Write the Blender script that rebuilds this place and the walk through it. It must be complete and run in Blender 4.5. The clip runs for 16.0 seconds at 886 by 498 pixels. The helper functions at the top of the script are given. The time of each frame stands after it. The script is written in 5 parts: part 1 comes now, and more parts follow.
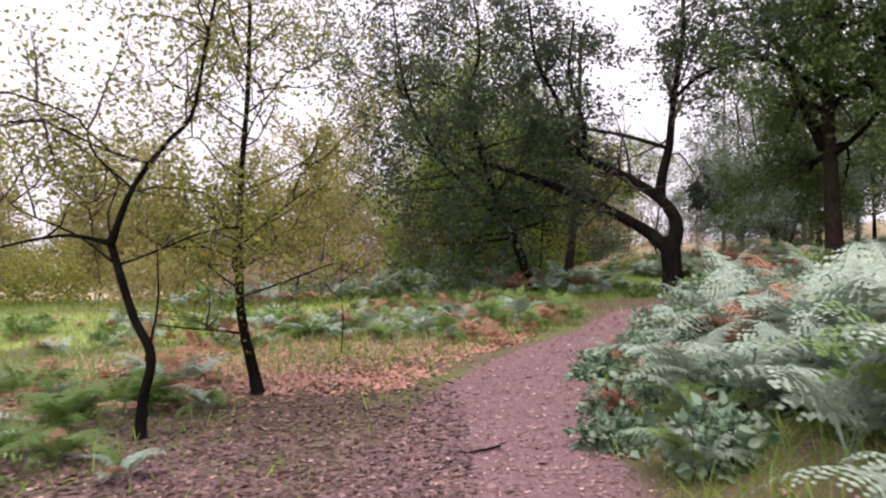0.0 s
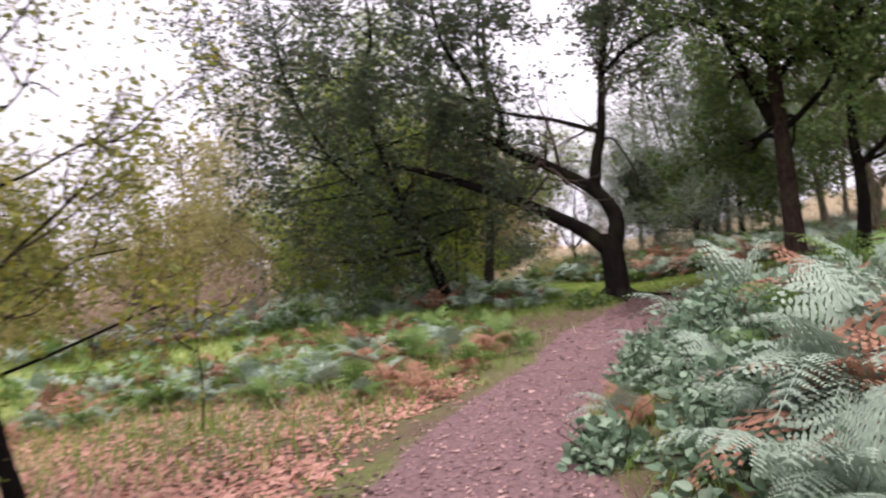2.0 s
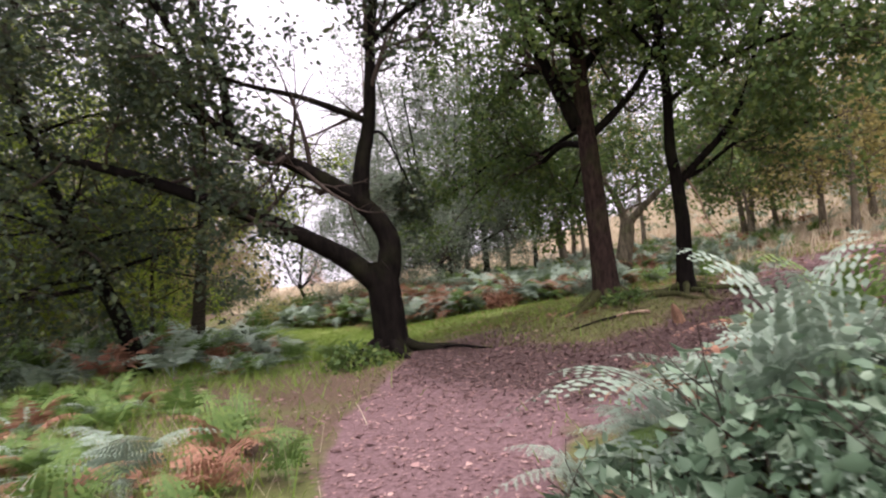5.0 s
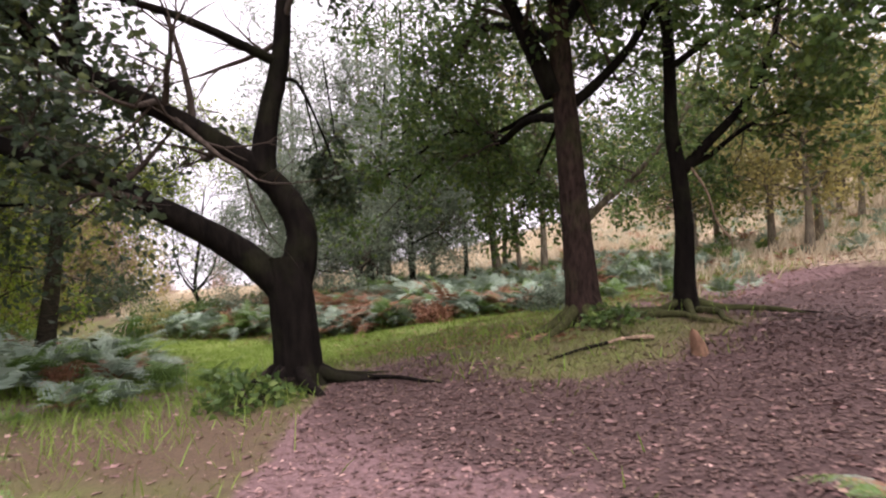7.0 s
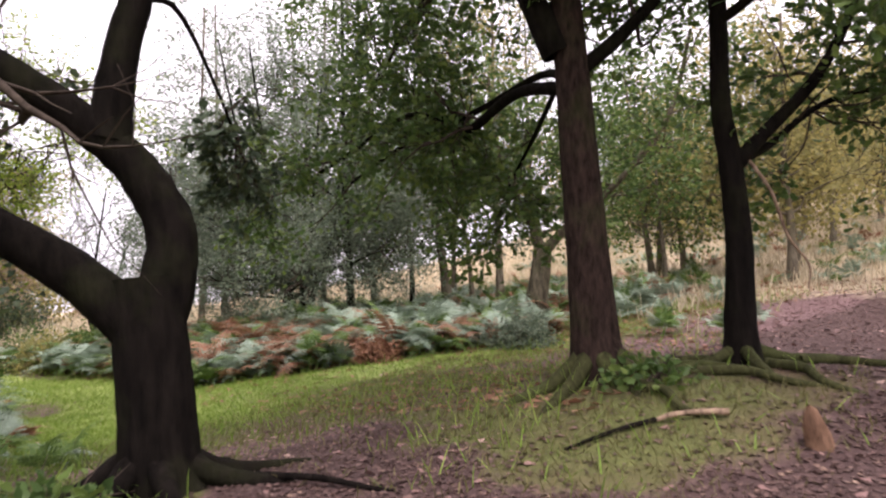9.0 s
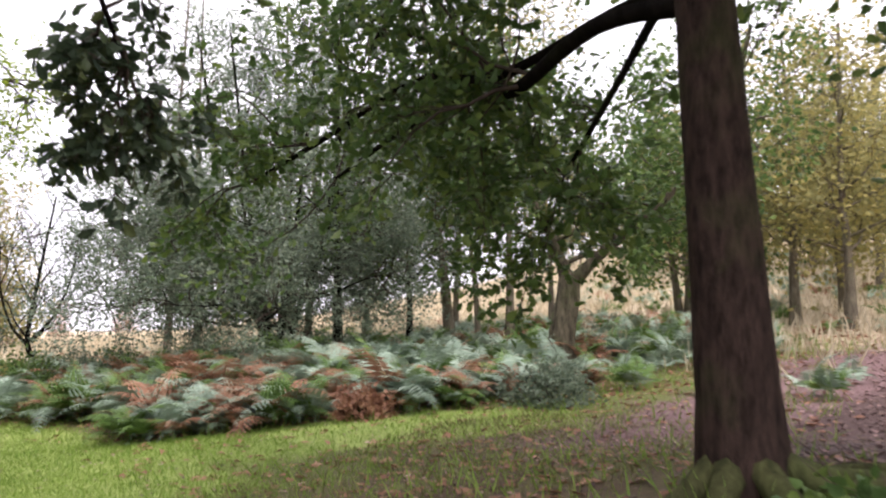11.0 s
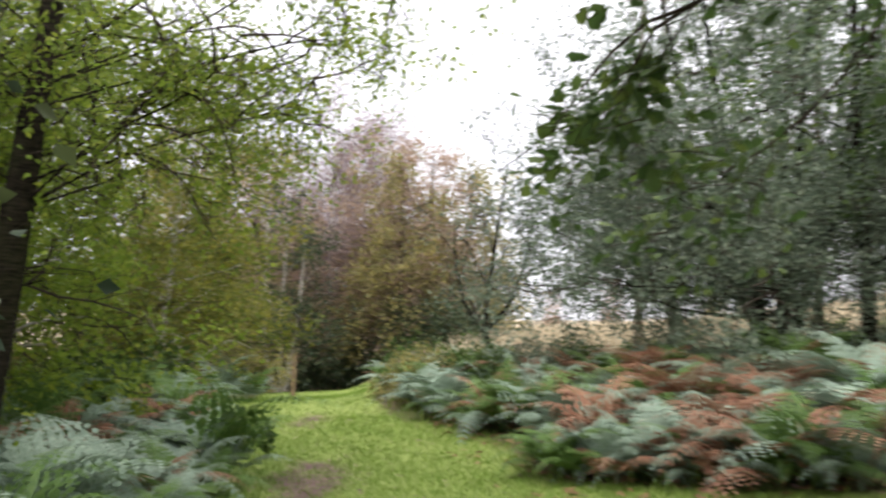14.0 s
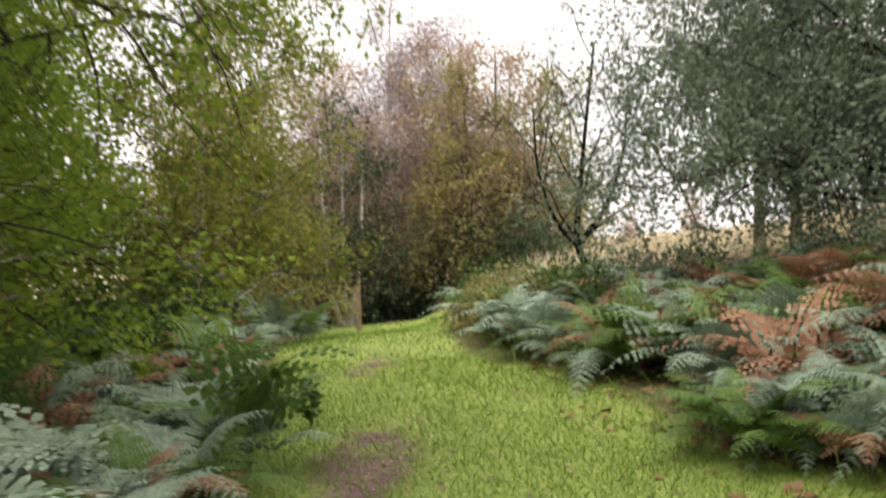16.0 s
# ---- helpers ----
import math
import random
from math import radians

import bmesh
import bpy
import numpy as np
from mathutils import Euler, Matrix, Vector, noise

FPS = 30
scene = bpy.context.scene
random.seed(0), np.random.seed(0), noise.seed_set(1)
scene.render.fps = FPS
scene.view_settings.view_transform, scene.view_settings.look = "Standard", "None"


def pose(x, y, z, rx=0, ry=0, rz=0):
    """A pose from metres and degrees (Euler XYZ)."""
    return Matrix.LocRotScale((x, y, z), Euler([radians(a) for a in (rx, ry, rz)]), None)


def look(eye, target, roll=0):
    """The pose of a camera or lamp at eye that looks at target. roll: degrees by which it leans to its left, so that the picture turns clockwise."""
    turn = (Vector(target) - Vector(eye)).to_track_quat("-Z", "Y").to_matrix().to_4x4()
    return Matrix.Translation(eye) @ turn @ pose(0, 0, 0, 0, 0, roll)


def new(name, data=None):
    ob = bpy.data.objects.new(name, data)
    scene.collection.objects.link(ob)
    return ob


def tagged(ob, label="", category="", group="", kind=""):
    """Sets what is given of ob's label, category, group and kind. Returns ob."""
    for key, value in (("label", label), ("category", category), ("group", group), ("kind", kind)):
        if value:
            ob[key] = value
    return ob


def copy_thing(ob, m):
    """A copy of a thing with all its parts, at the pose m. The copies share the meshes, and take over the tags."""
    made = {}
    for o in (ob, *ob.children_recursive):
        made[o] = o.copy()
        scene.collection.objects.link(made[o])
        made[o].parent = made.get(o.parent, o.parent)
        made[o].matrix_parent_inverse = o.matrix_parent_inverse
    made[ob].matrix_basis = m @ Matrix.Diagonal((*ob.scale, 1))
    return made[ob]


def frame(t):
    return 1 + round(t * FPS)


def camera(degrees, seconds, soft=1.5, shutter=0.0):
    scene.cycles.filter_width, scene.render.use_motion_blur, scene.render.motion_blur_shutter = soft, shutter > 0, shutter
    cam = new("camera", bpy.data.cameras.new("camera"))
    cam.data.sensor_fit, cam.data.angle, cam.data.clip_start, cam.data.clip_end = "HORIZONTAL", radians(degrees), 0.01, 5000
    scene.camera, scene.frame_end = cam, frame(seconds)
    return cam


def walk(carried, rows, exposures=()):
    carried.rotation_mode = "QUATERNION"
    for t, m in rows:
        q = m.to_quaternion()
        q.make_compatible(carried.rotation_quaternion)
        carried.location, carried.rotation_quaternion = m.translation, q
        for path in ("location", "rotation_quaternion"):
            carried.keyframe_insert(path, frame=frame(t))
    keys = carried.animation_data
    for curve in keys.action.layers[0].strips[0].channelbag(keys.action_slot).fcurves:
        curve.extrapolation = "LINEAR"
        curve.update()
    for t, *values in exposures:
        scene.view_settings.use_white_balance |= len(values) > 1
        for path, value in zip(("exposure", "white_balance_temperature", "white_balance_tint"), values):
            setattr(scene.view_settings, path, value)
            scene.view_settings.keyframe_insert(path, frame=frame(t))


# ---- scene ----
cam = camera(61.3, 16.0, soft=2.2, shutter=0.5)
METRES, EYE, TILT, LEAN, TURN = 23.0, 1.5, 0.0, 0.0, 0.0
ROWS = [
    (0.0, 0.0, 0.0, 0.0, 0.0, 0.0, 0.0),
    (0.5, 0.0002, 0.0334, -0.0007, 0.2, 0.12, 0.07),
    (1.0, -0.0002, 0.0695, -0.0006, -2.45, 3.3, 1.09),
    (1.5, 0.0001, 0.1052, -0.0006, -3.75, 3.42, 1.75),
    (2.0, 0.0013, 0.1392, 0.0006, -7.46, 0.88, 4.18),
    (2.5, 0.0018, 0.1761, 0.001, -15.06, 3.92, 7.14),
    (3.0, 0.0038, 0.2134, 0.0008, -22.43, 2.52, 6.3),
    (3.5, 0.0061, 0.2483, 0.0003, -25.92, 1.71, 4.26),
    (4.0, 0.0147, 0.2814, 0.0, -26.17, 1.5, 2.72),
    (4.5, 0.0233, 0.3143, -0.001, -27.54, 2.26, 3.65),
    (7.0, 0.0899, 0.4625, -0.0022, -36.37, 2.87, 2.28),
    (7.5, 0.1068, 0.4891, -0.0017, -36.74, 4.19, 1.75),
    (8.0, 0.1256, 0.516, -0.0007, -39.31, 3.51, 0.32),
    (8.5, 0.1441, 0.5419, 0.0017, -39.42, 3.41, 0.64),
    (9.0, 0.1609, 0.5671, 0.0035, -41.07, 4.47, 1.64),
    (11.5, 0.2495, 0.6848, 0.0107, -40.47, 7.64, -1.35),
    (12.0, 0.2643, 0.7065, 0.0115, -34.45, 6.41, 0.62),
    (12.5, 0.2806, 0.7307, 0.0112, -31.99, 7.72, 2.75),
    (13.0, 0.2943, 0.7554, 0.0124, -17.64, 6.27, 0.36),
    (13.5, 0.3031, 0.7798, 0.0111, -13.32, 5.81, -0.08),
    (14.0, 0.3109, 0.8058, 0.0102, -5.43, 5.57, -1.67),
    (14.5, 0.3122, 0.8341, 0.0088, 1.57, 8.03, -0.31),
    (15.0, 0.3126, 0.8592, 0.0084, 3.33, 9.98, 1.06),
    (15.5, 0.3116, 0.8854, 0.0069, 1.7, 5.42, 1.42),
    (16.0, 0.3108, 0.9146, 0.0051, -0.24, -0.22, 1.89),
]
EXPOSURES = [(0.0, 0.86, 6600, 27), (3.5, 0.97, 6550, 29), (9.0, 1.22, 6750, 27), (12.0, 1.36, 6450, 18), (13.6, 1.22, 6450, 14), (14.5, 1.06, 6800, 13), (16.0, 1.02, 7150, 12)]
walk(cam, [(t, pose(0, 0, EYE, TILT, LEAN, TURN) @ pose(METRES * x, METRES * y, METRES * z, 90 + pitch, roll, yaw)) for t, x, y, z, yaw, pitch, roll in ROWS], EXPOSURES)

OAK, T2, T3 = (5.5, 18.0), (8.95, 17.1), (9.8, 16.2)
SKY, SUN = 0.95, 1.5
HORIZON, ZENITH = 0.85, 1.6


# ---- world and light: a bright overcast sky ----
world = bpy.data.worlds.new("world")
scene.world = world
world.use_nodes = True
wn = world.node_tree
for n in list(wn.nodes):
    wn.nodes.remove(n)
w_out = wn.nodes.new("ShaderNodeOutputWorld")
w_bg = wn.nodes.new("ShaderNodeBackground")
w_sky = wn.nodes.new("ShaderNodeTexSky")
w_sky.sky_type, w_sky.sun_disc = "NISHITA", False
w_sky.sun_elevation, w_sky.sun_rotation = radians(66), radians(203)
w_hsv = wn.nodes.new("ShaderNodeHueSaturation")
w_hsv.inputs["Saturation"].default_value = 0.25
w_hsv.inputs["Value"].default_value = 0.10
w_tc = wn.nodes.new("ShaderNodeTexCoord")
w_noise = wn.nodes.new("ShaderNodeTexNoise")
w_noise.inputs["Scale"].default_value = 2.2
w_noise.inputs["Detail"].default_value = 5
w_ramp = wn.nodes.new("ShaderNodeValToRGB")
w_ramp.color_ramp.elements[0].position, w_ramp.color_ramp.elements[0].color = 0.3, (0.74, 0.76, 0.82, 1)
w_ramp.color_ramp.elements[1].position, w_ramp.color_ramp.elements[1].color = 0.7, (0.93, 0.94, 0.98, 1)
w_mix = wn.nodes.new("ShaderNodeMix")
w_mix.data_type = "RGBA"
w_mix.inputs["Factor"].default_value = 0.85
wn.links.new(w_sky.outputs[0], w_hsv.inputs["Color"])
wn.links.new(w_tc.outputs["Generated"], w_noise.inputs["Vector"])
wn.links.new(w_noise.outputs["Fac"], w_ramp.inputs[0])
wn.links.new(w_hsv.outputs[0], w_mix.inputs[6])
wn.links.new(w_ramp.outputs[0], w_mix.inputs[7])
# an overcast sky is dimmest at the horizon and brightest overhead
w_sep = wn.nodes.new("ShaderNodeSeparateXYZ")
w_rise = wn.nodes.new("ShaderNodeMapRange")
w_rise.inputs["To Min"].default_value, w_rise.inputs["To Max"].default_value = HORIZON, ZENITH
w_lum = wn.nodes.new("ShaderNodeVectorMath")
w_lum.operation = "SCALE"
wn.links.new(w_tc.outputs["Generated"], w_sep.inputs[0])
wn.links.new(w_sep.outputs["Z"], w_rise.inputs["Value"])
wn.links.new(w_mix.outputs[2], w_lum.inputs[0])
wn.links.new(w_rise.outputs[0], w_lum.inputs["Scale"])
wn.links.new(w_lum.outputs[0], w_bg.inputs["Color"])
wn.links.new(w_bg.outputs[0], w_out.inputs["Surface"])
w_bg.inputs["Strength"].default_value = SKY

sun_data = bpy.data.lights.new("sun", "SUN")
sun_data.energy, sun_data.angle, sun_data.color = SUN, radians(40), (1.0, 0.96, 0.9)
sun = new("sun", sun_data)
sun.matrix_world = look((0, 0, 30), (5, 12, 0))
tagged(sun, "veiled overcast sun", "sun", kind="structure")

rng = np.random.default_rng(7)


# ---- materials ----
def mat_base(name):
    m = bpy.data.materials.new(name)
    m.use_nodes = True
    nt = m.node_tree
    return m, nt, nt.nodes["Principled BSDF"], nt.nodes["Material Output"]


def ramp(nt, stops):
    r = nt.nodes.new("ShaderNodeValToRGB")
    el = r.color_ramp.elements
    while len(el) < len(stops):
        el.new(0.5)
    for e, (p, c) in zip(el, stops):
        e.position, e.color = p, (*c, 1)
    return r


def noise_tex(nt, scale, detail=6, stretch=(1, 1, 1), rough=0.6, src="Object"):
    tc = nt.nodes.new("ShaderNodeTexCoord")
    mp = nt.nodes.new("ShaderNodeMapping")
    mp.inputs["Scale"].default_value = stretch
    n = nt.nodes.new("ShaderNodeTexNoise")
    n.inputs["Scale"].default_value, n.inputs["Detail"].default_value, n.inputs["Roughness"].default_value = scale, detail, rough
    nt.links.new(tc.outputs[src], mp.inputs[0])
    nt.links.new(mp.outputs[0], n.inputs["Vector"])
    return n


def leaf_mat(name, stops, rough=0.5, trans=0.35, patch=0.35):
    """Leaf with a colour of its own for each blade, a slow drift over the plant, and light shining through."""
    m, nt, bsdf, out = mat_base(name)
    geo = nt.nodes.new("ShaderNodeNewGeometry")
    n = noise_tex(nt, 0.8, 3)
    mx = nt.nodes.new("ShaderNodeMix")
    mx.inputs["Factor"].default_value = patch
    nt.links.new(geo.outputs["Random Per Island"], mx.inputs[2])
    nt.links.new(n.outputs["Fac"], mx.inputs[3])
    r = ramp(nt, stops)
    nt.links.new(mx.outputs[0], r.inputs[0])
    nt.links.new(r.outputs[0], bsdf.inputs["Base Color"])
    bsdf.inputs["Roughness"].default_value = rough
    bsdf.inputs["Specular IOR Level"].default_value = 0.22
    tr = nt.nodes.new("ShaderNodeBsdfTranslucent")
    nt.links.new(r.outputs[0], tr.inputs["Color"])
    ms = nt.nodes.new("ShaderNodeMixShader")
    ms.inputs[0].default_value = trans
    nt.links.new(bsdf.outputs[0], ms.inputs[1])
    nt.links.new(tr.outputs[0], ms.inputs[2])
    nt.links.new(ms.outputs[0], out.inputs["Surface"])
    return m


def bark_mat(name, dark, light, moss=0.0, scale=9.0, bump=0.9, band=False):
    m, nt, bsdf, out = mat_base(name)
    st = (1, 1, 5) if band else (1, 1, 0.28)
    n1 = noise_tex(nt, scale, 8, st, 0.65)
    n2 = noise_tex(nt, 1.6, 4)
    r = ramp(nt, [(0.32, dark), (0.68, light)])
    nt.links.new(n1.outputs["Fac"], r.inputs[0])
    mossr = ramp(nt, [(0.5, (0, 0, 0)), (0.68, (moss, moss, moss))])
    nt.links.new(n2.outputs["Fac"], mossr.inputs[0])
    mx = nt.nodes.new("ShaderNodeMix")
    mx.data_type = "RGBA"
    nt.links.new(mossr.outputs[0], mx.inputs["Factor"])
    nt.links.new(r.outputs[0], mx.inputs[6])
    mx.inputs[7].default_value = (0.07, 0.085, 0.03, 1)
    nt.links.new(mx.outputs[2], bsdf.inputs["Base Color"])
    bsdf.inputs["Roughness"].default_value = 0.95
    bsdf.inputs["Specular IOR Level"].default_value = 0.06
    b = nt.nodes.new("ShaderNodeBump")
    b.inputs["Strength"].default_value, b.inputs["Distance"].default_value = bump, 0.03
    nt.links.new(n1.outputs["Fac"], b.inputs["Height"])
    nt.links.new(b.outputs[0], bsdf.inputs["Normal"])
    return m


# near black: the stems' silhouette against the bright sky is put into the colour
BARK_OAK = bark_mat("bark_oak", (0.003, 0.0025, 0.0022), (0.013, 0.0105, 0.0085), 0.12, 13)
BARK_RED = bark_mat("bark_brown", (0.010, 0.007, 0.006), (0.052, 0.034, 0.027), 0.3, 22)
BARK_MOSS = bark_mat("mossy_root", (0.022, 0.025, 0.011), (0.075, 0.078, 0.032), 0.8, 18)
BARK_OLD = bark_mat("bark_mossy_oak", (0.022, 0.02, 0.014), (0.15, 0.13, 0.09), 0.6, 12)
BARK_GREY = bark_mat("bark_grey", (0.07, 0.06, 0.045), (0.23, 0.2, 0.15), 0.5, 10)
BARK_BIRCH = bark_mat("bark_birch", (0.14, 0.12, 0.1), (0.78, 0.73, 0.67), 0.15, 6, 0.4, True)
BARK_DARKBIRCH = bark_mat("bark_old_birch", (0.008, 0.007, 0.006), (0.05, 0.042, 0.03), 0.4, 8, 0.7, True)
TWIG = bark_mat("twig", (0.03, 0.024, 0.02), (0.09, 0.07, 0.055), 0.0, 20, 0.2)
ROTTEN = bark_mat("rotten_wood", (0.07, 0.04, 0.026), (0.26, 0.155, 0.1), 0.0, 16, 0.8)
DEADWOOD = bark_mat("dead_wood", (0.1, 0.07, 0.05), (0.42, 0.3, 0.21), 0.2, 16, 0.6)

L_OAK = leaf_mat("leaf_oak", [(0.0, (0.038, 0.072, 0.026)), (0.5, (0.08, 0.142, 0.038)), (0.88, (0.165, 0.225, 0.054)), (1.0, (0.43, 0.3, 0.06))], 0.42, 0.4)
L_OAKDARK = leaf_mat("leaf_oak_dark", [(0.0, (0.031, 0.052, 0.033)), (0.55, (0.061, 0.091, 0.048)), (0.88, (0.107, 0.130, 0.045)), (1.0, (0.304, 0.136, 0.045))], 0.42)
L_BIRCH = leaf_mat("leaf_birch", [(0.0, (0.101, 0.138, 0.031)), (0.5, (0.188, 0.217, 0.043)), (0.85, (0.318, 0.289, 0.043)), (1.0, (0.680, 0.433, 0.043))], 0.5, 0.45)
L_BIRCHGREEN = leaf_mat("leaf_birch_green", [(0.0, (0.12, 0.19, 0.03)), (0.6, (0.24, 0.34, 0.045)), (0.9, (0.38, 0.42, 0.06)), (1.0, (0.7, 0.5, 0.05))], 0.5, 0.55)
L_SALLOW = leaf_mat("leaf_sallow", [(0.0, (0.087, 0.122, 0.087)), (0.6, (0.175, 0.225, 0.155)), (1.0, (0.32, 0.37, 0.25))], 0.45, 0.45)
# brown and olive far leaves, paled to put the distance haze into their colour
L_BROWNHAZE = leaf_mat("leaf_autumn_hazed", [(0.0, (0.26, 0.19, 0.14)), (0.5, (0.4, 0.295, 0.22)), (1.0, (0.54, 0.42, 0.32))], 0.6, 0.55)
L_OLIVE = leaf_mat("leaf_olive", [(0.0, (0.174, 0.174, 0.078)), (0.5, (0.295, 0.278, 0.113)), (0.9, (0.470, 0.401, 0.139)), (1.0, (0.731, 0.452, 0.104))], 0.6, 0.55)
L_PURPLE = leaf_mat("leaf_bare_birch_haze", [(0.0, (0.22, 0.165, 0.165)), (1.0, (0.42, 0.33, 0.33))], 0.7, 0.2)
F_GREEN = leaf_mat("bracken_green", [(0.0, (0.05, 0.1, 0.028)), (0.5, (0.115, 0.205, 0.052)), (1.0, (0.235, 0.32, 0.085))], 0.5, 0.3, 0.6)
F_PALE = leaf_mat("bracken_silver", [(0.0, (0.12, 0.18, 0.12)), (0.5, (0.25, 0.335, 0.25)), (1.0, (0.47, 0.55, 0.43))], 0.5, 0.2, 0.6)
F_RUST = leaf_mat("bracken_rust", [(0.0, (0.12, 0.058, 0.038)), (0.5, (0.29, 0.145, 0.088)), (1.0, (0.5, 0.31, 0.2))], 0.65, 0.25, 0.5)
L_BRAMBLE = leaf_mat("leaf_bramble", [(0.0, (0.045, 0.085, 0.045)), (0.45, (0.13, 0.215, 0.13)), (0.8, (0.27, 0.37, 0.25)), (0.95, (0.42, 0.52, 0.38)), (1.0, (0.6, 0.5, 0.07))], 0.38, 0.2)
L_FLOOR = leaf_mat("leaf_litter", [(0.0, (0.11, 0.062, 0.055)), (0.4, (0.21, 0.124, 0.112)), (0.8, (0.36, 0.22, 0.195)), (1.0, (0.62, 0.44, 0.36))], 0.6, 0.1, 0.15)
# litter in a darker tone that carries the shade of the crowns
L_FLOORDARK = leaf_mat("leaf_litter_dark", [(0.0, (0.04, 0.024, 0.021)), (0.4, (0.09, 0.055, 0.048)), (0.88, (0.165, 0.105, 0.088)), (1.0, (0.5, 0.35, 0.25))], 0.6, 0.1, 0.15)
G_BLADE = leaf_mat("grass_blade", [(0.0, (0.095, 0.17, 0.03)), (0.6, (0.205, 0.32, 0.056)), (0.9, (0.32, 0.39, 0.11)), (1.0, (0.54, 0.46, 0.25))], 0.5, 0.4, 0.5)
L_PINK = leaf_mat("dead_bracken_pale", [(0.0, (0.22, 0.095, 0.065)), (0.5, (0.43, 0.215, 0.155)), (1.0, (0.62, 0.37, 0.28))], 0.65, 0.15, 0.4)
G_OLIVE = leaf_mat("grass_olive", [(0.0, (0.07, 0.075, 0.026)), (0.6, (0.15, 0.145, 0.055)), (1.0, (0.3, 0.25, 0.12))], 0.6, 0.3, 0.5)
G_DRY = leaf_mat("grass_dry", [(0.0, (0.34, 0.29, 0.19)), (0.5, (0.52, 0.455, 0.32)), (1.0, (0.68, 0.61, 0.47))], 0.7, 0.3, 0.5)


def ground_material():
    m, nt, bsdf, out = mat_base("woodland_ground")
    at = nt.nodes.new("ShaderNodeAttribute")
    at.attribute_name = "cover"
    sep = nt.nodes.new("ShaderNodeSeparateColor")
    nt.links.new(at.outputs["Color"], sep.inputs[0])
    fine, mid = noise_tex(nt, 26, 8, rough=0.7), noise_tex(nt, 2.2, 5)

    def cover(stops):
        r = ramp(nt, stops)
        nt.links.new(fine.outputs["Fac"], r.inputs[0])
        return r
    soil = cover([(0.3, (0.065, 0.046, 0.032)), (0.7, (0.15, 0.105, 0.065))])
    trod = cover([(0.28, (0.08, 0.048, 0.046)), (0.5, (0.165, 0.102, 0.1)), (0.75, (0.3, 0.195, 0.19))])
    lawn = cover([(0.3, (0.15, 0.2, 0.05)), (0.7, (0.33, 0.4, 0.11))])
    # trodden soil again, with the shade under the oaks mixed into its colour
    shaded_trod = cover([(0.28, (0.032, 0.019, 0.017)), (0.5, (0.075, 0.046, 0.042)), (0.75, (0.15, 0.097, 0.087))])
    straw = cover([(0.3, (0.32, 0.26, 0.17)), (0.7, (0.58, 0.48, 0.34))])
    drift = noise_tex(nt, 0.45, 4)
    turf = cover([(0.3, (0.065, 0.078, 0.025)), (0.7, (0.15, 0.16, 0.055))])
    dr = ramp(nt, [(0.4, (0, 0, 0)), (0.58, (1, 1, 1))])
    nt.links.new(drift.outputs["Fac"], dr.inputs[0])
    last = nt.nodes.new("ShaderNodeMix")
    last.data_type = "RGBA"
    nt.links.new(dr.outputs[0], last.inputs["Factor"])
    nt.links.new(soil.outputs[0], last.inputs[6])
    nt.links.new(turf.outputs[0], last.inputs[7])
    for chan, col in ((0, trod), (3, shaded_trod), (1, lawn), (2, straw)):
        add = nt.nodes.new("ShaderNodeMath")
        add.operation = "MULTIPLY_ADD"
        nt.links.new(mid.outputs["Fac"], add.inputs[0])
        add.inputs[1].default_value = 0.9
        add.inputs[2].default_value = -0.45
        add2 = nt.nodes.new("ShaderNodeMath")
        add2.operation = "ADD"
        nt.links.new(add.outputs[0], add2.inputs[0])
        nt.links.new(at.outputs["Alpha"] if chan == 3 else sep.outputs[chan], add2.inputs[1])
        edge = ramp(nt, [(0.35, (0, 0, 0)), (0.65, (1, 1, 1))])
        nt.links.new(add2.outputs[0], edge.inputs[0])
        mx = nt.nodes.new("ShaderNodeMix")
        mx.data_type = "RGBA"
        nt.links.new(edge.outputs[0], mx.inputs["Factor"])
        nt.links.new(last.outputs[2], mx.inputs[6])
        nt.links.new(col.outputs[0], mx.inputs[7])
        last = mx
    nt.links.new(last.outputs[2], bsdf.inputs["Base Color"])
    bsdf.inputs["Roughness"].default_value = 0.9
    bsdf.inputs["Specular IOR Level"].default_value = 0.2
    b = nt.nodes.new("ShaderNodeBump")
    b.inputs["Strength"].default_value, b.inputs["Distance"].default_value = 0.7, 0.03
    nt.links.new(fine.outputs["Fac"], b.inputs["Height"])
    nt.links.new(b.outputs[0], bsdf.inputs["Normal"])
    return m


GROUND = ground_material()


# ---- geometry helpers ----
def mesh_from(name, verts, faces, material, smooth=False):
    """verts (n,3); faces: list of equal-length index arrays."""
    me = bpy.data.meshes.new(name)
    verts = np.asarray(verts, dtype=np.float32).reshape(-1, 3)
    me.vertices.add(len(verts))
    me.vertices.foreach_set("co", verts.ravel())
    groups = [np.asarray(f, dtype=np.int32) for f in faces if len(f)]
    counts = np.concatenate([np.full(len(f), f.shape[1], dtype=np.int32) for f in groups])
    loops = np.concatenate([f.ravel() for f in groups])
    me.loops.add(len(loops))
    me.loops.foreach_set("vertex_index", loops)
    me.polygons.add(len(counts))
    me.polygons.foreach_set("loop_start", np.concatenate([[0], np.cumsum(counts)[:-1]]).astype(np.int32))
    if smooth:
        me.polygons.foreach_set("use_smooth", np.ones(len(counts), dtype=bool))
    me.update(calc_edges=True)
    me.materials.append(material)
    return me


def part(name, me, parent, label="", kind=""):
    ob = new(name, me)
    ob.parent = parent
    tagged(ob, kind=kind)
    if label:
        ob["label"] = label
    return ob


